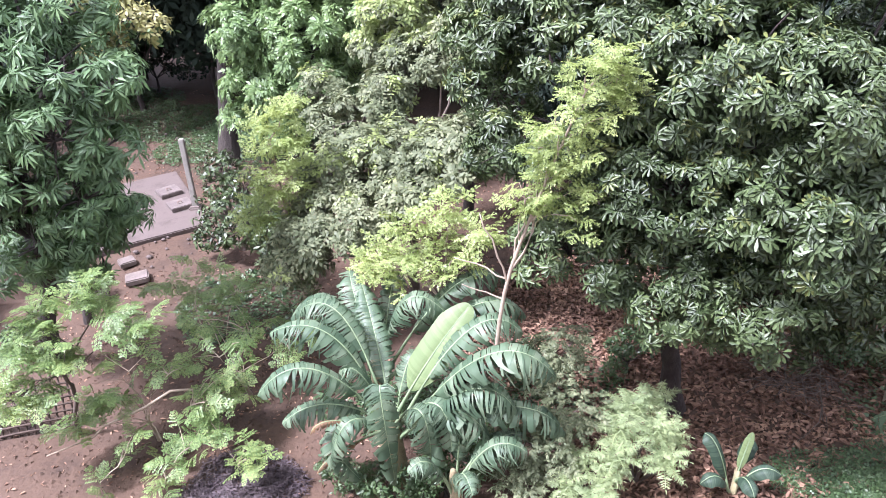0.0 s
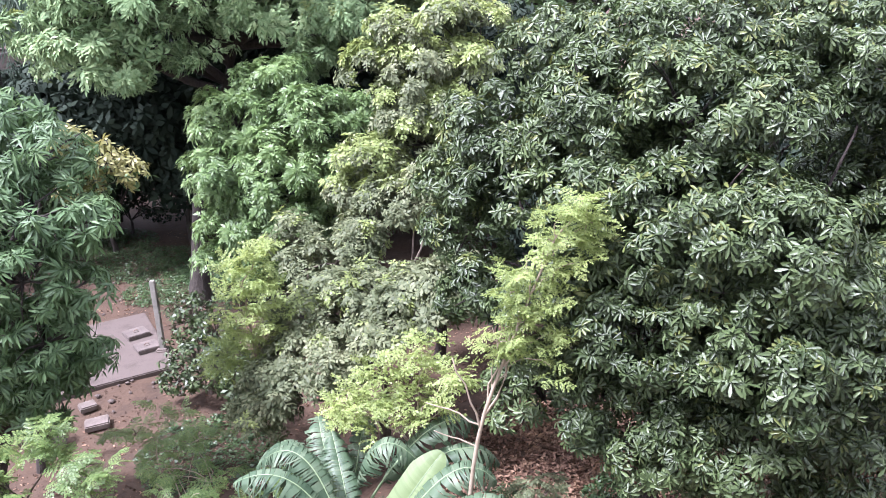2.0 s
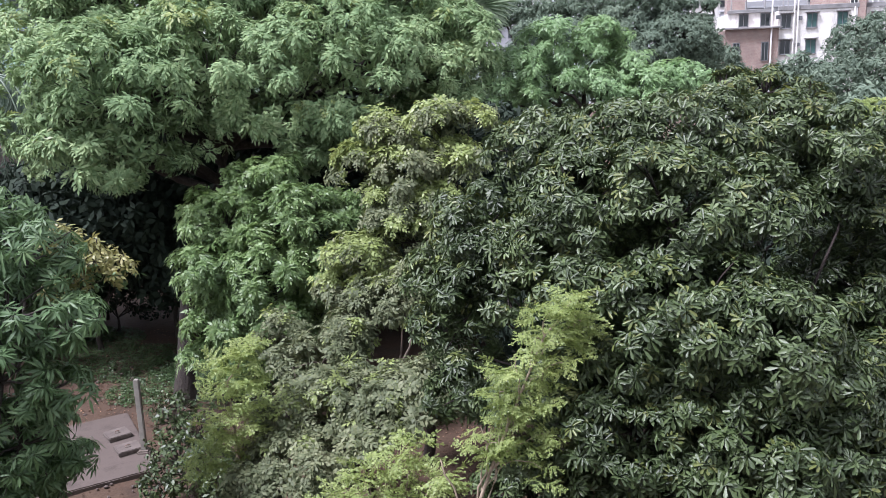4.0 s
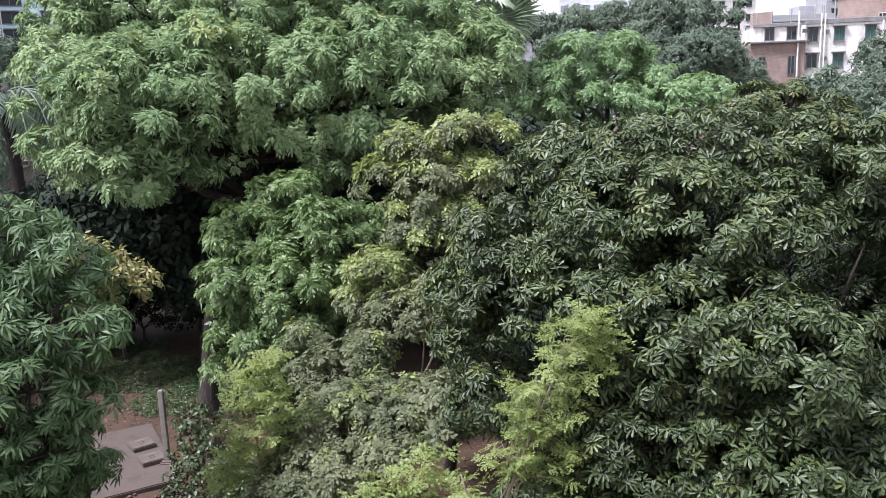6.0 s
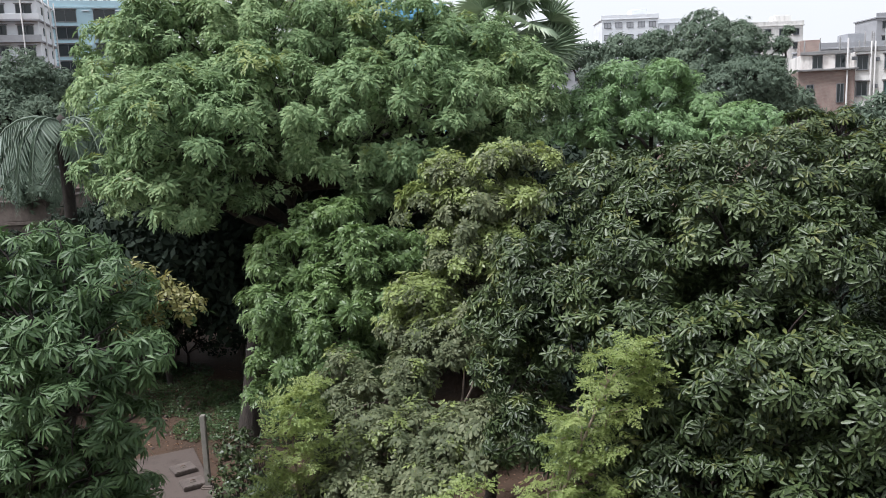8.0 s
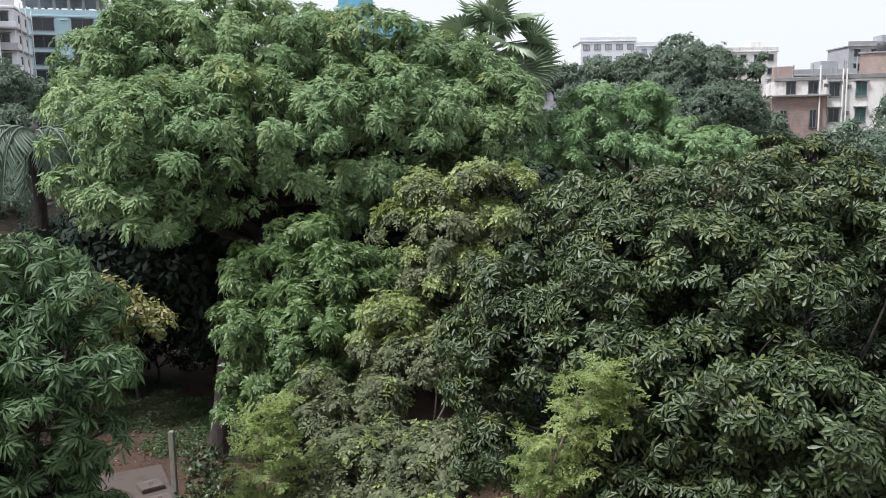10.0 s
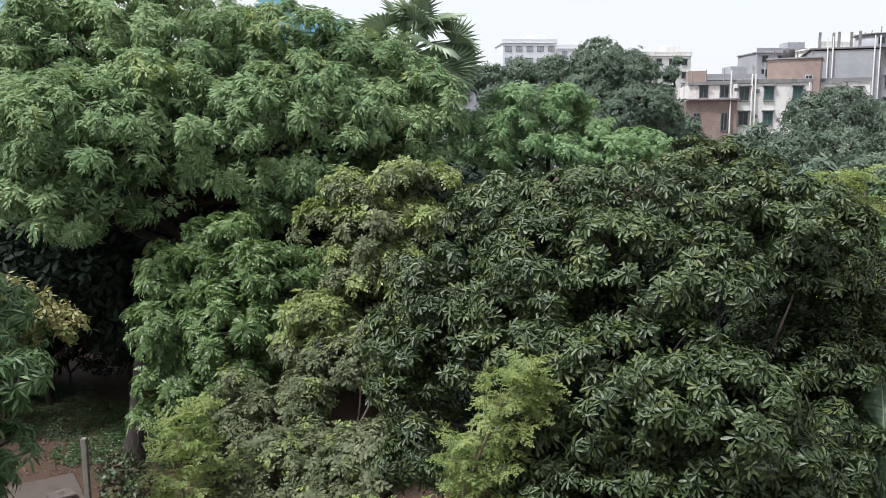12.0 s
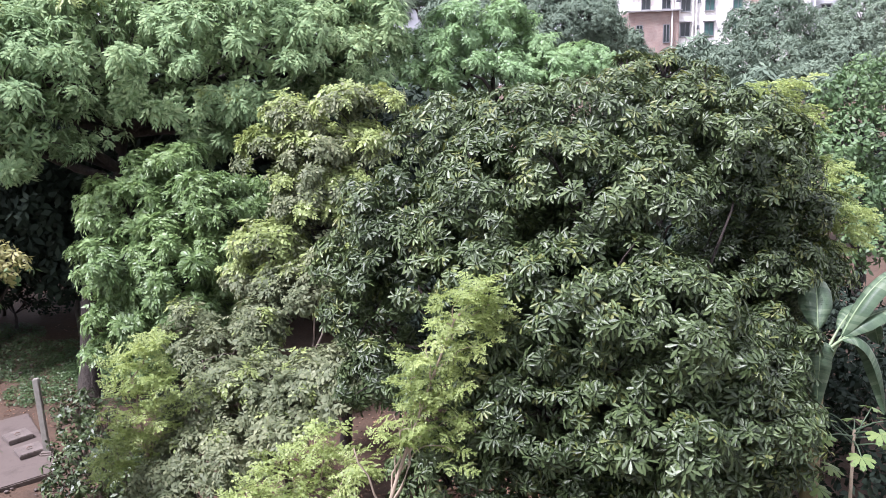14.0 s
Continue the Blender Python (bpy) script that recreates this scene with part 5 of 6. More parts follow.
banana_plant((6.05, 8.3, 0), 4.0, [
    ((1.25, 0.1, 0.8), (0.6, 0.0, 0.6), 0.28, 0.2, "green"), ((1.35, 0.0, 0.2), (0.65, -0.05, 0.33), 0.28, 0.2, "green"), ((0.85, -0.15, -0.95), (0.5, -0.1, 0.0), 0.28, 0.2, "green"),
    ((-0.2, -0.3, -0.7), (-0.14, -0.2, 0.08), 0.28, 0.2, "green"), ((1.2, 0.5, -0.3), (0.7, 0.3, 0.3), 0.4, 0.3, "green"), ((0.5, 1.0, 0.4), 0.5, 0.4, 0.3, "green")],
    "tall banana plant with broad whole leaves beside the dark tree", 66, 0.12)


# ---------------------------------------------------------------- papaya and saplings
def papaya(base, height, seed, label):
    t = thing("papaya_plant", base, label, "papaya plant")
    rng = R_(seed)
    g = Geo()
    tube(g, [(0, 0, -0.05), (0.03, 0, height * 0.5), (0, 0.02, height)], [0.03, 0.025, 0.018], 8)
    part_geo("stem", g, M_STEM, t)
    star = []
    for a in np.linspace(-2.2, 2.2, 7):
        L = 0.20 * (1 - 0.22 * abs(a) / 2.2)
        for off, sc in ((0.0, 1.0), (0.35, 0.5), (-0.35, 0.5)):
            v, q = blade(L * sc, 0.075 * sc, 0.15, 0.25)
            v = v @ rot_z(off).T + ([L * 0.45, 0, -0.02] if off else [0, 0, 0])
            star.append((v @ rot_z(a).T, q))
    star = joined(star)
    for j in range(11):
        a, e = j * 2.4, rng.uniform(-0.1, 0.9)
        r = rng.uniform(0.4, 0.6)
        d = np.array([math.cos(a) * math.cos(e), math.sin(a) * math.cos(e), math.sin(e)])
        p0 = np.array([0, 0.02, height - 0.02 * j])
        g = Geo()
        tube(g, [p0, p0 + d * r * 0.5 + [0, 0, 0.03], p0 + d * r], [0.012, 0.009, 0.006], 5)
        st = part_geo("leaf_stalk", g, M_BANANA, t)
        g = Geo()
        set_out(g, [star], [p0 + d * r], [d * [1, 1, 0] + [0, 0, -0.25]], [[0, 0, 1.0] + d * 0.3], [rng.uniform(0.85, 1.15)], rng)
        part_geo("leaf", g, M_MORINGA_LOW, st)
    return t


papaya((6.55, 8.2, 0), 2.85, 71, "slim papaya plant with lobed leaves under the trees")
papaya((5.9, 8.55, 0), 2.2, 72, "young papaya plant with lobed leaves beside another")

P_FERN = [pinnate(PR, 0.36, 16, 0.08, 0.014, d, 1.38, 0.06) for d in (0.15, 0.3, 0.45)]
M_SAPLING = leaf_material("pale_sapling_leaf", (0.16, 0.215, 0.102), (0.255, 0.323, 0.153), (0.383, 0.44, 0.212), through_light=0.3, patch=1.5)


def rosette_sapling(base, tips, label, seed, mat, size=1.0):
    """A sapling whose shoots each end in a rosette of long narrow pinnate leaves."""
    t = thing("neem_sapling", base, label, "sapling")
    rng = R_(seed)
    for tip in tips:
        g = Geo()
        tube(g, bend((0, 0, -0.03), tip, rng, 0.15, 6), np.linspace(0.022, 0.008, 6), 6)
        part_geo("shoot", g, M_TWIG, t)
        n = 20
        a = np.arange(n) * 2.4
        e = np.linspace(0.75, -0.2, n)
        d = np.stack([np.cos(a) * np.cos(e), np.sin(a) * np.cos(e), np.sin(e)], 1)
        g = Geo()
        set_out(g, P_FERN, np.tile(tip, (n, 1)) - [0, 0, 1] * np.linspace(0, 0.12, n)[:, None], d, np.tile([0, 0, 1.0], (n, 1)) + d * 0.05, np.full(n, size) * rng.uniform(0.8, 1.1, n), rng)
        part_geo("leaf_rosette", g, mat, t)
    return t


rosette_sapling((2.2, 7.35, 0), [(0.0, 0.35, 0.95), (0.32, 0.55, 0.85), (-0.25, 0.05, 0.85), (0.15, -0.05, 0.9), (-0.35, -0.3, 0.75), (0.2, -0.35, 0.7), (-0.05, 0.6, 0.7), (0.4, 0.15, 0.65)],
                "pale green sapling with rosettes of narrow leaflets", 73, M_SAPLING, 0.9)
rosette_sapling((1.45, 7.0, 0), [(0.0, 0.2, 0.6), (0.25, -0.1, 0.55), (-0.2, -0.15, 0.55), (0.05, -0.4, 0.5)], "bluish-green sapling beside the banana plant", 74, M_SAPLING, 0.8)
DARK_SAPLING = [(0.9, 7.35, 0.75, 0.3), (1.25, 7.5, 0.8, 0.3), (1.1, 7.15, 0.55, 0.28), (0.75, 7.1, 0.45, 0.25), (1.45, 7.7, 0.9, 0.28), (1.2, 8.3, 1.0, 0.3), (1.5, 8.6, 1.2, 0.3)]
leafy_tree("garden_shrub", (1.1, 7.5, 0), (1.1, 7.5, 0.3), 0.025, DARK_SAPLING, lambda L, r: crown_sprays(L, 22, P_SPRIG, r, 5, 0.55, reach=0.06), [M_GREY], M_TWIG, "thin shrub with dull green leaflets behind the moringa stem", "shrub", seed=75, twig_r=0.005)


# ---------------------------------------------------------------- slab, hatches, post, paving, fence
SLAB = Matrix.Translation((-6.7, 16.15, 0)) @ Matrix.Rotation(radians(27.0), 4, "Z")
slab = tagged(part("concrete_slab", box_bm((2.5, 3.3, 0.2), 0.02, (0, 0, -0.03), seg=2), M_CONCRETE), "flat weathered pinkish concrete slab on bare earth", "slab")
slab.matrix_basis = SLAB


def hatch(x, y, turn, label):
    h = thing("hatch_cover", (x, y, 0.072), label, "hatch cover", group="hatch covers on the slab")
    h.matrix_basis = pose(x, y, 0.072, 0, 0, turn)
    part("plate", box_bm((0.48, 0.46, 0.1), 0.014, (0, 0, 0.051), seg=2), M_HATCH, h)
    part("rim", box_bm((0.12, 0.12, 0.012), 0.004, (0, 0, 0.107)), M_CONCRETE_DARK, h)
    g = Geo()
    a = np.linspace(0, np.pi, 8)
    tube(g, np.stack([0.05 * np.cos(a), a * 0, 0.11 + 0.03 * np.sin(a)], 1), np.full(8, 0.008), 6)
    part_geo("lifting_ring", g, M_STEEL, h, "rusty steel lifting ring")


hatch(-6.14, 16.85, 36, "square concrete hatch cover lying on the slab")
hatch(-5.69, 16.11, 32, "second concrete hatch cover lying on the slab")

post = thing("concrete_post", (-5.33, 16.02, 0), "slim upright grey concrete fence post beside the slab", "post")
part("shaft", box_bm((0.11, 0.11, 1.70), 0.012, (0, 0, 0.81), seg=2), M_POST, post)
part("footing", box_bm((0.26, 0.24, 0.16), 0.03, (0.0, -0.02, 0.05), seg=2), M_CONCRETE_DARK, post)

pr = R_(81)
for x, y, sx, sy, a in [(-5.75, 13.15, 0.42, 0.34, 20), (-6.15, 13.8, 0.3, 0.26, 35), (-6.5, 13.2, 0.4, 0.3, 28), (-6.25, 12.6, 0.3, 0.22, 10)]:
    ob = tagged(part("paving_block", box_bm((sx, sy, 0.12), 0.02, (0, 0, 0.03), seg=2), M_CONCRETE_DARK), "loose worn concrete paving block on the path", "paving block", group="loose paving blocks")
    ob.matrix_basis = pose(x, y, 0.0, pr.uniform(-3, 3), pr.uniform(-3, 3), a)


def bamboo_fence():
    t = thing("bamboo_fence", (-6.1, 8.85, 0), "low crossed bamboo lattice fence, weathered brown", "fence")
    t.matrix_basis = pose(-6.15, 8.85, 0, -22, 0, 14)
    for k in range(16):
        g = Geo()
        x = -0.8 + 0.105 * k
        tube(g, [(x, 0, 0.0), (x + 0.02, 0, 0.4), (x + 0.01, 0, 0.82)], [0.016, 0.015, 0.013], 6)
        part_geo("slat", g, M_BAMBOO, t)
    for k in range(8):
        g = Geo()
        z = 0.06 + 0.1 * k
        tube(g, [(-0.85, -0.03, z), (0, -0.03, z + 0.02), (0.82, -0.03, z)], [0.016, 0.016, 0.014], 6)
        part_geo("rail", g, M_BAMBOO, t)


bamboo_fence()


# ---------------------------------------------------------------- litter, ground cover, sticks
def scatter_leaves(name, n, place, protos, mat, label, category, seed, size=(0.7, 1.2), tilt=0.35, lift=0.015):
    rng = R_(seed)
    xy = place(rng, n)
    z = ground_height(xy[:, 0], xy[:, 1]) * np.clip(1 - np.hypot(xy[:, 0], xy[:, 1] - 14) / 28, 0, 1) - 0.02 + rng.uniform(0, lift, len(xy))
    pos = np.stack([xy[:, 0], xy[:, 1], z], 1)
    a = rng.uniform(0, 6.28, len(xy))
    x = np.stack([np.cos(a), np.sin(a), rng.normal(0, 0.15, len(xy))], 1)
    zd = np.stack([rng.normal(0, tilt, len(xy)), rng.normal(0, tilt, len(xy)), np.ones(len(xy))], 1)
    g = Geo()
    set_out(g, protos, pos, x, zd, rng.uniform(*size, len(xy)), rng)
    return tagged(part_geo(name, g, mat), label, category, kind="stuff")


P_DRY = [leaflet(0.105, 0.042, 0.6, c) for c in (-0.3, 0.2, 0.6, 0.9)]
P_CLOVER = [whorl(PR, 4, 0.045, 0.034, 0.1, 0.3, 0.2, 1, True) for _ in range(4)]


def blobs(centres):
    def place(rng, n):
        c = np.asarray(centres, float)
        w = c[:, 2] * c[:, 3]
        k = rng.choice(len(c), n, p=w / w.sum())
        d = rng.normal(size=(n, 2))
        d = d / np.linalg.norm(d, axis=1)[:, None] * (rng.random(n) ** 0.55)[:, None]
        return c[k, :2] + d * c[k, 2:]
    return place


scatter_leaves("leaf_litter", 26000, blobs([(3.8, 8.8, 2.6, 1.9), (1.8, 10.2, 1.8, 2.2), (5.6, 9.8, 1.8, 2.2), (3.0, 7.6, 1.6, 0.9), (4.2, 11.5, 3.5, 2.0)]), P_DRY, M_LITTER, "thick carpet of dry brown fallen leaves", "leaf litter", 91, lift=0.06, tilt=0.6)
scatter_leaves("leaf_litter", 7000, blobs([(-4.5, 10.5, 2.6, 3.2), (-1.5, 9.5, 2.2, 2.2), (0, 15, 5, 4), (-7, 20, 3, 5)]), P_DRY, M_LITTER, "sparse dry fallen leaves on bare earth", "leaf litter", 92, size=(0.3, 0.9))
scatter_leaves("dark_mulch", 5000, blobs([(-2.75, 7.85, 0.65, 0.5), (-2.3, 7.6, 0.4, 0.4), (-3.2, 7.5, 0.4, 0.3)]), [blade(0.07, 0.02, 0.4, 0.2)], M_MULCH, "heap of dark purplish shredded mulch", "mulch", 93, tilt=0.9, lift=0.1)
scatter_leaves("ground_cover", 2600, blobs([(4.5, 7.25, 0.75, 0.5), (4.9, 6.9, 0.5, 0.4), (5.2, 7.4, 0.5, 0.35)]), P_CLOVER, M_COVER, "patch of low green ground cover", "ground cover", 94, size=(0.5, 1.0), lift=0.1)
scatter_leaves("ground_cover", 10000, blobs([(-6.6, 21.9, 2.8, 1.6), (-6.3, 19.6, 1.0, 1.0), (-4.8, 20.9, 1.6, 1.2), (-9.6, 24.0, 2.0, 1.5), (-3.5, 19.8, 2.0, 1.6)]), P_CLOVER, M_COVER, "low green weeds under the big tree", "ground cover", 95, size=(0.8, 1.7), lift=0.1)
scatter_leaves("ground_cover", 2500, blobs([(1.5, 9.0, 1.0, 0.8), (-0.5, 9.2, 1.6, 0.8), (-3.5, 12.0, 1.2, 1.2), (6.0, 8.2, 0.8, 0.8)]), P_CLOVER, M_COVER, "scattered green weeds", "ground cover", 96, size=(0.9, 1.8), lift=0.1)


def clods():
    rng = R_(100)
    n = 5200
    xy = blobs([(-4.4, 10.5, 2.2, 3.0), (-3.6, 8.6, 1.8, 1.4), (-6.0, 13.6, 1.0, 1.2), (-7.6, 19.8, 1.4, 1.8), (-1.6, 8.8, 1.6, 1.4)])(rng, n)
    z = ground_height(xy[:, 0], xy[:, 1]) * np.clip(1 - np.hypot(xy[:, 0], xy[:, 1] - 14) / 28, 0, 1) - 0.02
    v = np.array([[1, 0, 0], [0, 1, 0], [-1, 0, 0], [0, -1, 0], [0, 0, 0.8], [0, 0, -0.4]], float)
    t = np.array([[0, 1, 4], [1, 2, 4], [2, 3, 4], [3, 0, 4], [1, 0, 5], [2, 1, 5], [3, 2, 5], [0, 3, 5]])
    s = 0.008 + 0.035 * rng.random(n) ** 4
    vv = v[None] * s[:, None, None] * rng.uniform(0.6, 1.4, (n, 6, 1)) + np.stack([xy[:, 0], xy[:, 1], z], 1)[:, None]
    g = Geo().add(vv, tris=t[None] + (np.arange(n) * 6)[:, None, None])
    tagged(part_geo("soil_clods", g, M_SOIL, smooth=False), "small loose clods of earth", "soil clods", kind="stuff")


clods()


def stick_heap():
    rng = R_(97)
    g = Geo()
    for _ in range(90):
        c = np.array([4.9 + rng.normal(0, 0.35), 9.0 + rng.normal(0, 0.35), 0.02 + rng.uniform(0, 0.3)])
        d = rng.normal(size=3) * [1, 1, 0.35]
        d *= rng.uniform(0.25, 0.6) / np.linalg.norm(d)
        tube(g, bend(c - d, c + d, rng, 0.2, 4), np.linspace(0.008, 0.004, 4), 4)
    tagged(part_geo("stick_heap", g, M_TWIG), "tangled heap of dry sticks on leaf litter", "stick heap", kind="stuff")


stick_heap()


def stones():
    rng = R_(98)
    shapes = []
    for k in range(4):
        bm = bmesh.new()
        bmesh.ops.create_icosphere(bm, subdivisions=1, radius=0.5)
        for v in bm.verts:
            v.co *= rng.uniform(0.75, 1.2)
            v.co.z *= 0.6
        me = bpy.data.meshes.new("stone")
        bm.to_mesh(me)
        bm.free()
        me.materials.append(M_CONCRETE)
        shapes.append(me)
    for k in range(34):
        x, y = (-5.6 + rng.normal(0, 0.7), 14.1 + rng.normal(0, 0.5)) if k < 16 else (-7.6 + rng.normal(0, 0.5), 20.2 + rng.normal(0, 1.2))
        ob = tagged(new("stone", shapes[k % 4]), "small pale stone on bare earth", "stone", group="stones on the path")
        ob.matrix_basis = pose(x, y, 0.01, 0, 0, rng.uniform(0, 360)) @ Matrix.Scale(rng.uniform(0.05, 0.16), 4)


stones()

# ---------------------------------------------------------------- houses
def brick_wall_material():
    m, n, l, b = material("red_brick_wall")
    tc = n.new("ShaderNodeTexCoord")
    mp = n.new("ShaderNodeMapping")
    mp.inputs["Rotation"].default_value = (radians(90), 0, 0)
    l.new(tc.outputs["Object"], mp.inputs["Vector"])
    br = n.new("ShaderNodeTexBrick")
    br.inputs["Scale"].default_value = 1.0
    br.inputs["Brick Width"].default_value, br.inputs["Row Height"].default_value, br.inputs["Mortar Size"].default_value = 0.25, 0.085, 0.012
    # brick colours lightened to include the haze in front of the houses
    br.inputs["Color1"].default_value, br.inputs["Color2"].default_value, br.inputs["Mortar"].default_value = (0.28, 0.185, 0.16, 1), (0.2, 0.135, 0.118, 1), (0.4, 0.37, 0.34, 1)
    l.new(mp.outputs[0], br.inputs["Vector"])
    no = n.new("ShaderNodeTexNoise")
    no.inputs["Scale"].default_value, no.inputs["Detail"].default_value = 0.7, 5
    l.new(tc.outputs["Object"], no.inputs["Vector"])
    mx = n.new("ShaderNodeMixRGB")
    mx.blend_type = "MULTIPLY"
    mx.inputs[0].default_value = 0.6
    r = ramp(n, [(0.3, (0.55, 0.52, 0.52)), (0.7, (1.1, 1.05, 1.0))])
    l.new(no.outputs["Fac"], r.inputs["Fac"])
    l.new(br.outputs["Color"], mx.inputs[1])
    l.new(r.outputs[0], mx.inputs[2])
    l.new(mx.outputs[0], b.inputs["Base Color"])
    b.inputs["Roughness"].default_value = 0.9
    return m


M_BRICKWALL = brick_wall_material()


def window(parent, x, z, w, h, frame_mat=None, pane_mat=None, hood=True, y=0.0):
    """A window on a facade that faces -y: jambs, sill, hood, two panes and a mullion."""
    fm, pm = frame_mat or M_FRAME, pane_mat or M_GLASS
    fr = bmesh.new()
    for sx, sz, sw, sh in ((-w / 2, 0, 0.08, h), (w / 2, 0, 0.08, h), (0, h / 2, w + 0.08, 0.08), (0, -h / 2, w + 0.08, 0.08), (0, 0, 0.06, h)):
        b2 = bmesh.ops.create_cube(fr, size=1)["verts"]
        bmesh.ops.scale(fr, vec=(sw, 0.14, sh), verts=b2)
        bmesh.ops.translate(fr, vec=(x + sx, y - 0.04, z + sz), verts=b2)
    win = part("window", fr, fm, parent)
    for sg in (-1, 1):
        part("pane", box_bm((w / 2 - 0.06, 0.03, h - 0.06), 0, (x + sg * w / 4, y - 0.03, z)), pm, win)
    if hood:
        part("hood", box_bm((w + 0.4, 0.45, 0.09), 0.01, (x, y - 0.2, z + h / 2 + 0.14)), M_BUILD_GREY, win)
        part("sill", box_bm((w + 0.2, 0.2, 0.07), 0.01, (x, y - 0.08, z - h / 2 - 0.08)), M_BUILD_GREY, win)
    return win


def white_house():
    t = thing("white_house", (44.8, 92, 0), "stained white plastered house with green shutters and brick part", "house")
    t.matrix_basis = pose(44.8, 92, 0, 0, 0, -14)
    part("wall", box_bm((8.2, 10, 13.0), 0.03, (4.1, 5, 6.5)), M_PLASTER, t, "stained white plaster wall")
    part("wall", box_bm((5.2, 8, 13.0), 0.03, (-2.62, 6.5, 6.5)), M_PLASTER, t, "stained white plaster wall")
    part("wall", box_bm((5.8, 7, 11.1), 0.03, (-2.95, 3.0, 5.55)), M_BRICKWALL, t, "bare red brick wall")
    part("ledge", box_bm((6.3, 0.9, 0.16), 0.02, (-2.95, -0.6, 11.2)), M_BUILD_GREY, t)
    part("parapet", box_bm((8.5, 0.25, 0.5), 0.03, (4.1, -0.03, 13.22)), M_BUILD_GREY, t)
    part("parapet", box_bm((5.2, 0.25, 0.4), 0.03, (-2.65, 2.4, 13.2)), M_BUILD_GREY, t)
    for z, mat in ((11.8, M_SHUTTER), (8.95, M_SHUTTER), (6.1, M_SHUTTER), (3.2, M_SHUTTER)):
        for x in (0.75, 3.5, 6.7):
            window(t, x, z, 1.05, 1.5, M_FRAME, mat if x > 1 else M_GLASS)
    for x in (-4.6, -1.5):
        window(t, x, 8.6, 0.7, 2.0, M_FRAME, M_GLASS, False, -0.5)
    for x in (-3.4, -1.0):
        window(t, x, 12.2, 1.0, 1.4, M_FRAME, M_GLASS, True, 2.5)
    for x, z in ((2.2, 12.1), (2.1, 9.2), (-0.1, 12.3)):
        part("vent", box_bm((0.5, 0.25, 0.4), 0.02, (x, -0.05, z)), M_FRAME, t)
    for x, top in ((-0.9, 14.4), (1.55, 14.0), (1.95, 14.0), (7.9, 13.0)):
        g = Geo()
        tube(g, [(x, -0.75 if x < 0 else -0.25, 0.1), (x, -0.75 if x < 0 else -0.25, top)], [0.09, 0.09], 8)
        part_geo("pipe", g, M_PIPE, t, "white drain pipe")
    for x, y, h in ((-4.8, 2.6, 1.6), (-3.2, 2.6, 1.3), (-1.0, 3.0, 1.9), (0.6, 1.0, 1.2), (1.8, 4.0, 2.4), (2.7, 4.0, 2.2), (3.2, 7.0, 2.6), (-2.2, 8.0, 2.2), (4.4, 6, 2.8)):
        g = Geo()
        tube(g, [(x, y, 13.0), (x, y, 13.0 + h)], [0.09, 0.08], 6)
        part_geo("starter_bar", g, M_BUILD_GREY, t)
    part("stair_head", box_bm((2.2, 2, 2.1), 0.03, (-3.4, 8.5, 14.0)), M_BRICKWALL, t)
    return t


white_house()


def brick_house():
    t = thing("brick_house", (54.8, 99, 0), "unplastered red brick house with a black roof tank", "house")
    t.matrix_basis = pose(54.8, 99, 0, 0, 0, -33)
    part("wall", box_bm((6.2, 6, 16.4), 0.03, (0.6, 3, 8.2)), M_BRICKWALL, t)
    part("roof", box_bm((6.6, 6.4, 0.18), 0.03, (0.6, 3, 16.5)), M_BUILD_GREY, t)
    part("wall", box_bm((5.6, 6, 13.4), 0.03, (6.52, 4.2, 6.7)), M_PLASTER, t, "stained white plastered wing")
    part("parapet", box_bm((5.8, 0.25, 0.5), 0.03, (6.55, 1.1, 13.7)), M_BUILD_GREY, t)
    window(t, 2.4, 13.4, 0.8, 1.9, M_PIPE, M_GLASS, False)
    for x in (4.9, 6.5, 8.1):
        for z in (12.0, 9.2):
            window(t, x, z, 0.9, 1.5, M_PIPE, M_GLASS, True, 1.2)
    g = Geo()
    tube(g, [(-0.2, 2, 16.55), (-0.2, 2, 16.65), (-0.2, 2, 17.6), (-0.2, 2, 17.75), (-0.2, 2, 17.78)], [0.7, 0.75, 0.75, 0.6, 0.1], 14)
    part_geo("roof_tank", g, M_TANK, t, "black plastic water tank")
    for x in (-2.0, 0.8, 2.6):
        g = Geo()
        tube(g, [(x, 3, 16.5), (x, 3, 17.8)], [0.05, 0.05], 5)
        part_geo("starter_bar", g, M_STEEL, t)


brick_house()


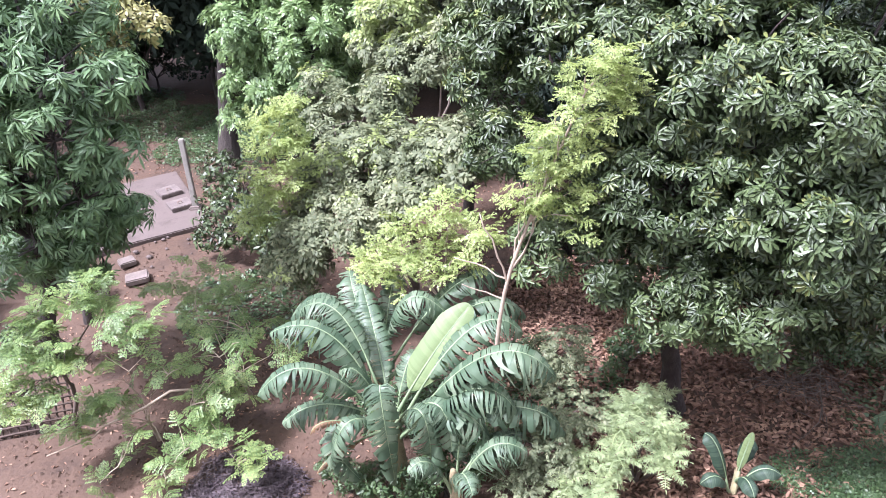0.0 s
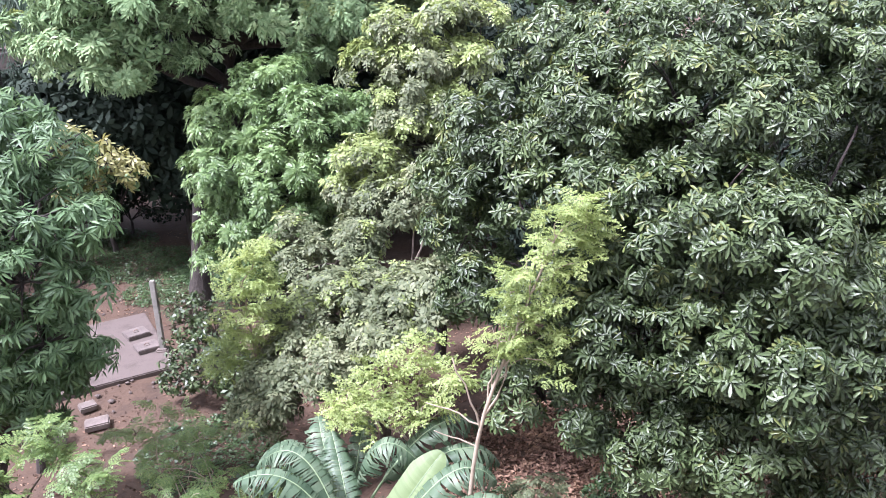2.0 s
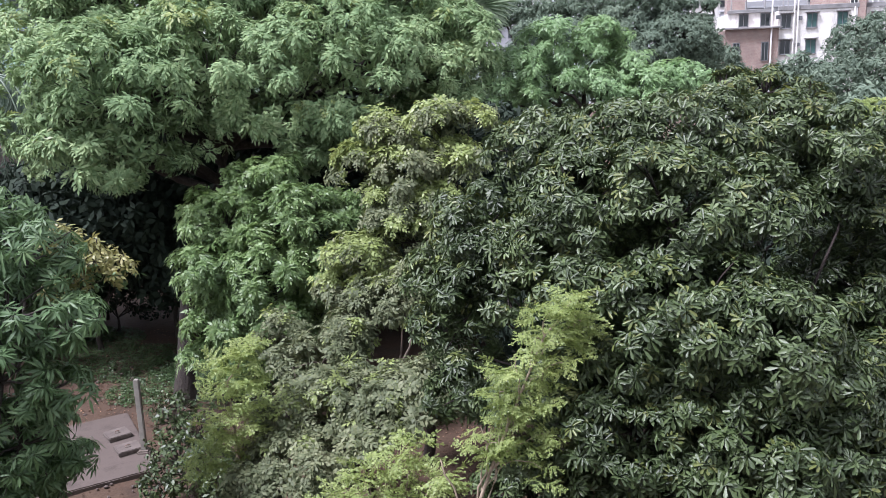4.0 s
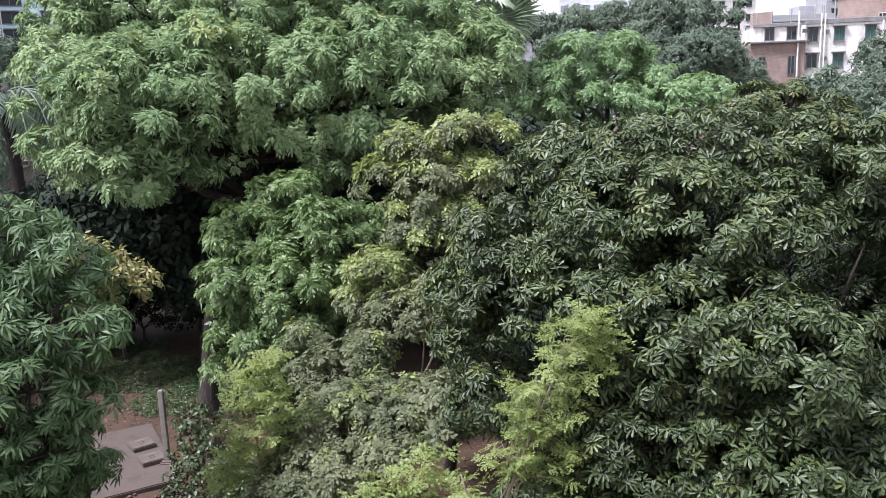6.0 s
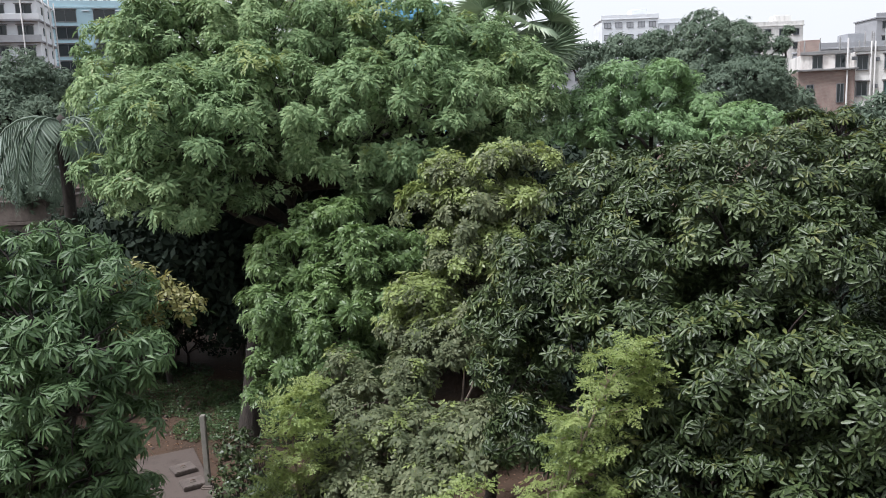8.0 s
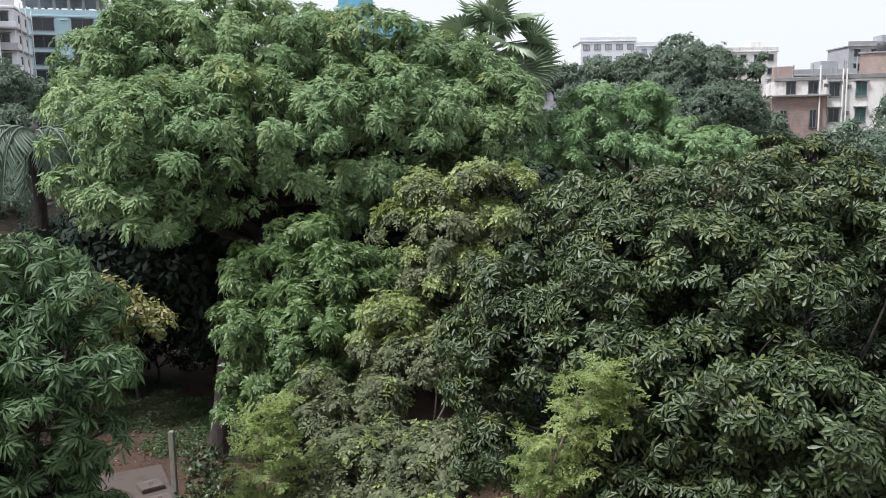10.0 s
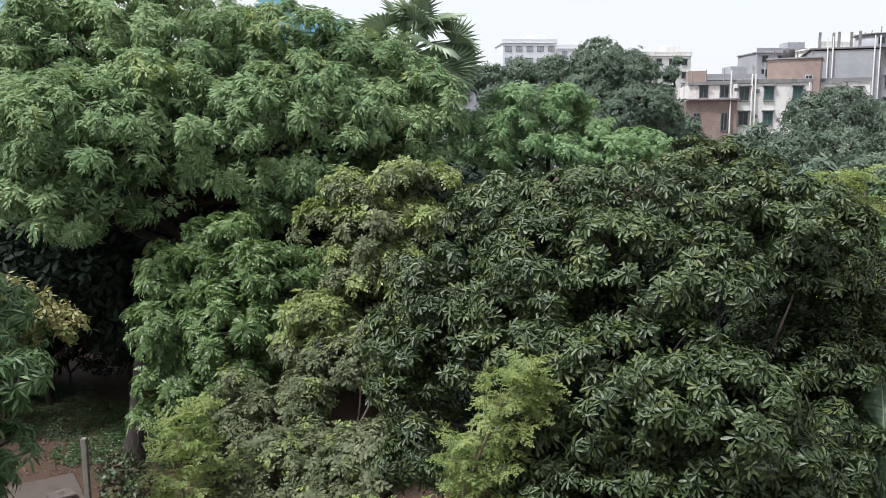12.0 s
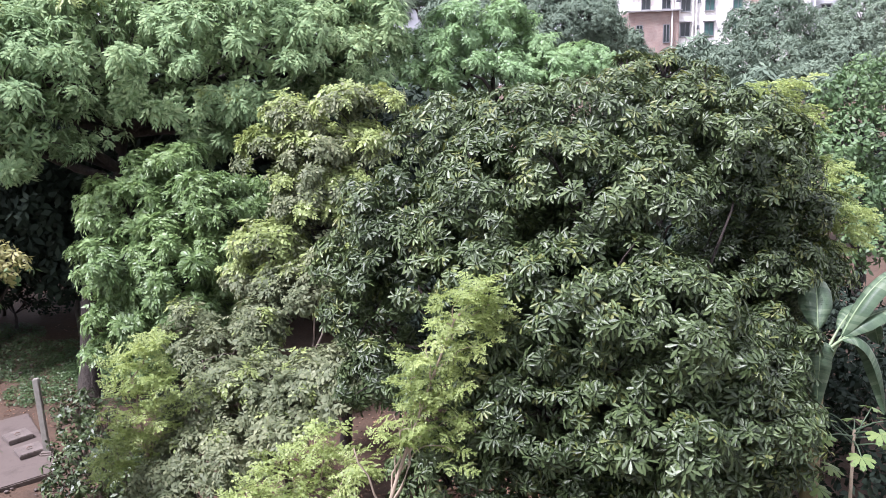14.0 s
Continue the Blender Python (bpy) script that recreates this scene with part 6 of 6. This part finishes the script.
def unfinished_block():
    t = thing("unfinished_building", (67.6, 116, 0), "grey unfinished concrete building with bare rooftop columns", "building")
    t.matrix_basis = pose(67.6, 116, 0, 0, 0, -24)
    part("wall", box_bm((9.2, 12, 19.1), 0.04, (4.6, 6, 9.55)), M_PLASTER_GREY, t, "bare grey end wall")
    part("wall", box_bm((8.2, 11, 19.3), 0.04, (13.3, 6.2, 9.65)), M_PLASTER_GREY, t)
    part("roof", box_bm((17.8, 12.4, 0.25), 0.03, (8.7, 6, 19.4)), M_BUILD_GREY, t)
    g = Geo()
    tube(g, [(9.6, 5, 19.5), (9.6, 5, 21.4), (9.6, 5, 21.42)], [3.0, 3.0, 0.05], 28)
    part_geo("upper_room", g, M_PLASTER_GREY, t, "round grey rooftop room")
    g = Geo()
    tube(g, [(9.6, 5, 21.4), (9.6, 5, 21.41), (9.6, 5, 21.6), (9.6, 5, 21.61)], [0.05, 3.3, 3.3, 0.05], 28)
    part_geo("roof", g, M_BUILD_GREY, t)
    window(t, 9.6, 20.5, 0.9, 1.0, M_FRAME, M_GLASS, False, 1.95)
    for k, x in enumerate((1.2, 3.2, 3.8, 5.6, 6.6, 13.6, 15.9)):
        part("column", box_bm((0.36, 0.36, 2.5 if k < 5 else 1.7), 0.02, (x, 1.0 + (k % 2), 20.6 if k < 5 else 20.3)), M_BUILD_GREY, t)
    for k in range(8):
        g = Geo()
        tube(g, [(7.6 + 1.1 * k, 4 + k % 2, 19.5 if k > 4 else 21.5), (7.7 + 1.1 * k, 4 + k % 2, (20.9 if k > 4 else 21.9) + 0.4 * (k % 3))], [0.09, 0.06], 5)
        part_geo("starter_bar", g, M_STEEL, t)
    for x in (2.2, 2.9, 8.4, 9.1):
        g = Geo()
        tube(g, [(x, -0.3, 0.1), (x, -0.3, 21.0)], [0.1, 0.1], 6)
        part_geo("pipe", g, M_PIPE, t)
    part("opening", box_bm((0.7, 0.2, 1.2), 0.02, (0.9, -0.02, 17.6)), M_PIPE, t, "pale bricked-up window")
    for z in (17.6, 14.5, 11.4, 8.3):
        for x in (10.8, 13.4, 16.0):
            window(t, x, z, 1.3, 1.5, M_BUILD_GREY, M_GLASS, True, 0.7)
        bal = part("balcony", box_bm((2.4, 1.2, 0.15), 0.02, (13.4, 0.1, z - 1.1)), M_BUILD_GREY, t)
        part("balustrade", box_bm((2.4, 0.1, 0.8), 0.02, (13.4, -0.45, z - 0.65)), M_PLASTER_GREY, bal)


unfinished_block()


def banded_block():
    t = thing("apartment_building", (83.0, 112, 0), "pale apartment building with long window bands", "building")
    t.matrix_basis = pose(83.0, 112, 0, 0, 0, -26)
    part("wall", box_bm((16, 11, 18.8), 0.04, (8, 5.5, 9.4)), M_PLASTER, t, "cream plastered wall")
    part("roof_room", box_bm((4.4, 4, 2.4), 0.03, (1.9, 5, 20.0)), M_PLASTER, t)
    part("roof", box_bm((5.6, 4.8, 0.25), 0.03, (2.1, 5, 21.3)), M_PLASTER, t)
    part("parapet", box_bm((16.2, 0.2, 0.7), 0.02, (8, -0.05, 19.1)), M_PLASTER, t)
    for f, z in enumerate((17.0, 14.0, 11.0, 8.0)):
        part("ledge", box_bm((16.3, 0.9, 0.18), 0.02, (8, -0.4, z - 1.35)), M_PLASTER, t)
        for x in (2.4, 6.4, 10.4, 14.0):
            window(t, x, z, 3.2 if (f + int(x)) % 3 else 1.8, 1.5, M_FRAME, M_GLASS, False)


banded_block()


def corner_house():
    t = thing("white_house", (63.9, 85, 0), "white plastered house with a grilled dark window", "house")
    t.matrix_basis = pose(63.9, 85, 0, 0, 0, -30)
    part("wall", box_bm((9, 8, 12.6), 0.04, (4.5, 4, 6.3)), M_PIPE, t, "clean white wall")
    part("parapet", box_bm((9.2, 0.25, 0.6), 0.03, (4.5, -0.05, 12.9)), M_PIPE, t)
    part("ledge", box_bm((3.4, 0.8, 0.14), 0.02, (2.2, -0.35, 12.3)), M_BUILD_GREY, t)
    for x in (2.0, 5.6):
        for z in (10.7, 7.5, 4.3):
            w = window(t, x, z, 2.0, 1.9, M_FRAME, M_GLASS, False)
            for k in range(5):
                part("grille_bar", box_bm((0.05, 0.05, 1.9), 0.0, (x - 0.8 + 0.4 * k, -0.12, z)), M_PIPE, w)


corner_house()


def block_house(name, at, size, wall_mat, label, floors, cols, balcony=False, turn=0.0, win=(1.4, 1.5), roof_room=True, pane=None):
    t = thing(name, at, label, "building")
    t.matrix_basis = pose(*at, 0, 0, turn)
    w, d, h = size
    part("wall", box_bm((w, d, h), 0.05, (0, d / 2, h / 2)), wall_mat, t)
    part("roof", box_bm((w + 0.5, d + 0.5, 0.3), 0.03, (0, d / 2, h + 0.15)), wall_mat, t)
    part("parapet", box_bm((w + 0.3, 0.2, 0.9), 0.02, (0, -0.05, h + 0.75)), wall_mat, t)
    if roof_room:
        part("stair_head", box_bm((w * 0.28, d * 0.4, 2.6), 0.04, (w * 0.22, d * 0.5, h + 1.6)), wall_mat, t)
    fh = h / floors
    for f in range(floors):
        for c in range(cols):
            window(t, -w / 2 + w * (c + 0.5) / cols, fh * (f + 0.55), *win, M_FRAME, pane or M_GLASS, pane is None)
        if balcony:
            bal = part("balcony", box_bm((w * 0.5, 1.2, 0.18), 0.02, (w * 0.2, -0.6, fh * f + 0.1)), M_PLASTER_GREY, t)
            part("balustrade", box_bm((w * 0.5, 0.1, 0.8), 0.02, (w * 0.2, -1.15, fh * f + 0.6)), M_PLASTER_GREY, bal)
    return t


# panes take the light grey plaster so that haze fades the windows
block_house("apartment_building", (47.9, 220, 0), (14.7, 12, 31.2), M_PLASTER_HAZED, "distant white flat-roofed apartment building", 10, 5, win=(1.7, 1.4), pane=M_PLASTER_GREY)
block_house("apartment_building", (59.6, 228, 0), (9, 10, 30.6), M_PLASTER_HAZED, "distant pale grey apartment building", 10, 3, roof_room=False, pane=M_PLASTER_GREY)
blue = block_house("blue_building", (-2.9, 76, 0), (5.4, 8, 16.6), M_BLUE, "bright blue painted building with a roof tower", 5, 2, roof_room=False)
part("tower", box_bm((2.9, 4, 5.4), 0.05, (-3.7, 2, 17.9)), M_BLUE, blue)
part("tower_roof", box_bm((3.7, 4.6, 0.25), 0.03, (-3.7, 2, 19.0)), M_CYAN, blue)
window(blue, -4.2, 17.9, 0.9, 1.0, M_CYAN, M_GLASS, False)
balcony = block_house("balcony_house", (-64.7, 116.2, 0), (14, 10, 26.1), M_PLASTER_HAZED, "grey-white house with balconies and drain pipes", 9, 4, turn=15, win=(2.0, 1.5), roof_room=False)
for f in range(1, 9):
    bal = part("balcony", box_bm((14.5, 1.3, 0.25), 0.02, (0.2, -0.62, 2.9 * f + 0.1)), M_PLASTER_GREY, balcony)
    part("balustrade", box_bm((14.5, 0.12, 0.75), 0.02, (0.2, -1.2, 2.9 * f + 0.6)), M_PLASTER_GREY if f < 8 else M_PLASTER_HAZED, bal)
    part("ledge", box_bm((0.5, 9.4, 0.16), 0.02, (7.22, 5.2, 2.9 * f + 0.1)), M_PLASTER_GREY, balcony)
    for y in (3.0, 7.6):
        part("vent_window", box_bm((0.08, 0.9, 1.1), 0.01, (7.03, y, 2.9 * f + 1.75)), M_GLASS, balcony)
for x, y in ((1.8, -1.36), (5.2, -1.36), (7.58, 1.2), (7.58, 5.3), (7.58, 9.0)):
    g = Geo()
    tube(g, [(x, y, 0.1), (x, y, 26.9)], [0.1, 0.1], 8)
    part_geo("pipe", g, M_PIPE, balcony, "grey drain pipe")
pale = block_house("pale_blue_building", (-60.8, 140, 0), (12.2, 10, 28.0), M_CYAN, "pale blue apartment building with an open top floor of columns", 10, 2, turn=18, win=(3.4, 1.9), roof_room=False)
part("top_slab", box_bm((12.8, 10.4, 0.45), 0.03, (0, 5.0, 31.1)), M_PLASTER_GREY, pale)
for k in range(6):
    for y in (0.5, 9.4):
        part("column", box_bm((0.45, 0.45, 2.6), 0.02, (-5.6 + 2.24 * k, y, 29.6)), M_PLASTER_GREY, pale)
for f in range(1, 10):
    for x in (-5.4, 0.2, 5.4):
        part("sunshade", box_bm((1.1, 0.5, 0.1), 0.01, (x, -0.24, 2.8 * f + 2.3)), M_PLASTER_HAZED, pale)
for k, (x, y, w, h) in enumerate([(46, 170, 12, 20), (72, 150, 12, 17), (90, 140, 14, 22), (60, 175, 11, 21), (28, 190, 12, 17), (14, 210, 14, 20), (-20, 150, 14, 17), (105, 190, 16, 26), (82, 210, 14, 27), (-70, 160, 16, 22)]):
    block_house("town_house", (x, y, 0), (w, 10, h), (M_PLASTER_HAZED, M_PLASTER_GREY, M_PLASTER)[k % 3], "distant pale flat-roofed town house", max(3, int(h / 3.1)), 4)["group"] = "distant town houses"


def roof_building():
    t = thing("garden_outbuilding", (-19.6, 33, 0), "low outbuilding with an old brick parapet round its roof", "outbuilding")
    part("wall", box_bm((8.8, 6, 4.2), 0.03, (0, 0, 2.1)), M_CONCRETE_DARK, t)
    part("roof", box_bm((9.0, 6.2, 0.15), 0.02, (0, 0, 4.25)), M_CONCRETE_DARK, t)
    for sx, sy, w, d in ((0, -2.95, 9.0, 0.3), (0, 2.95, 9.0, 0.3), (4.35, 0, 0.3, 5.6), (-4.35, 0, 0.3, 5.6)):
        pa = part("parapet", box_bm((w, d, 0.7), 0.02, (sx, sy, 4.67)), M_CONCRETE_DARK, t)
        part("coping", box_bm((w + 0.12, d + 0.12, 0.08), 0.015, (sx, sy, 5.06)), M_CONCRETE, pa)


roof_building()

# ---------------------------------------------------------------- the house behind the viewpoint
own = tagged(part("wall_behind", box_bm((26, 0.25, 9), 0.02, (0, -0.9, 4.5)), M_PLASTER), "plain plastered house wall behind the viewpoint", "wall", kind="structure")
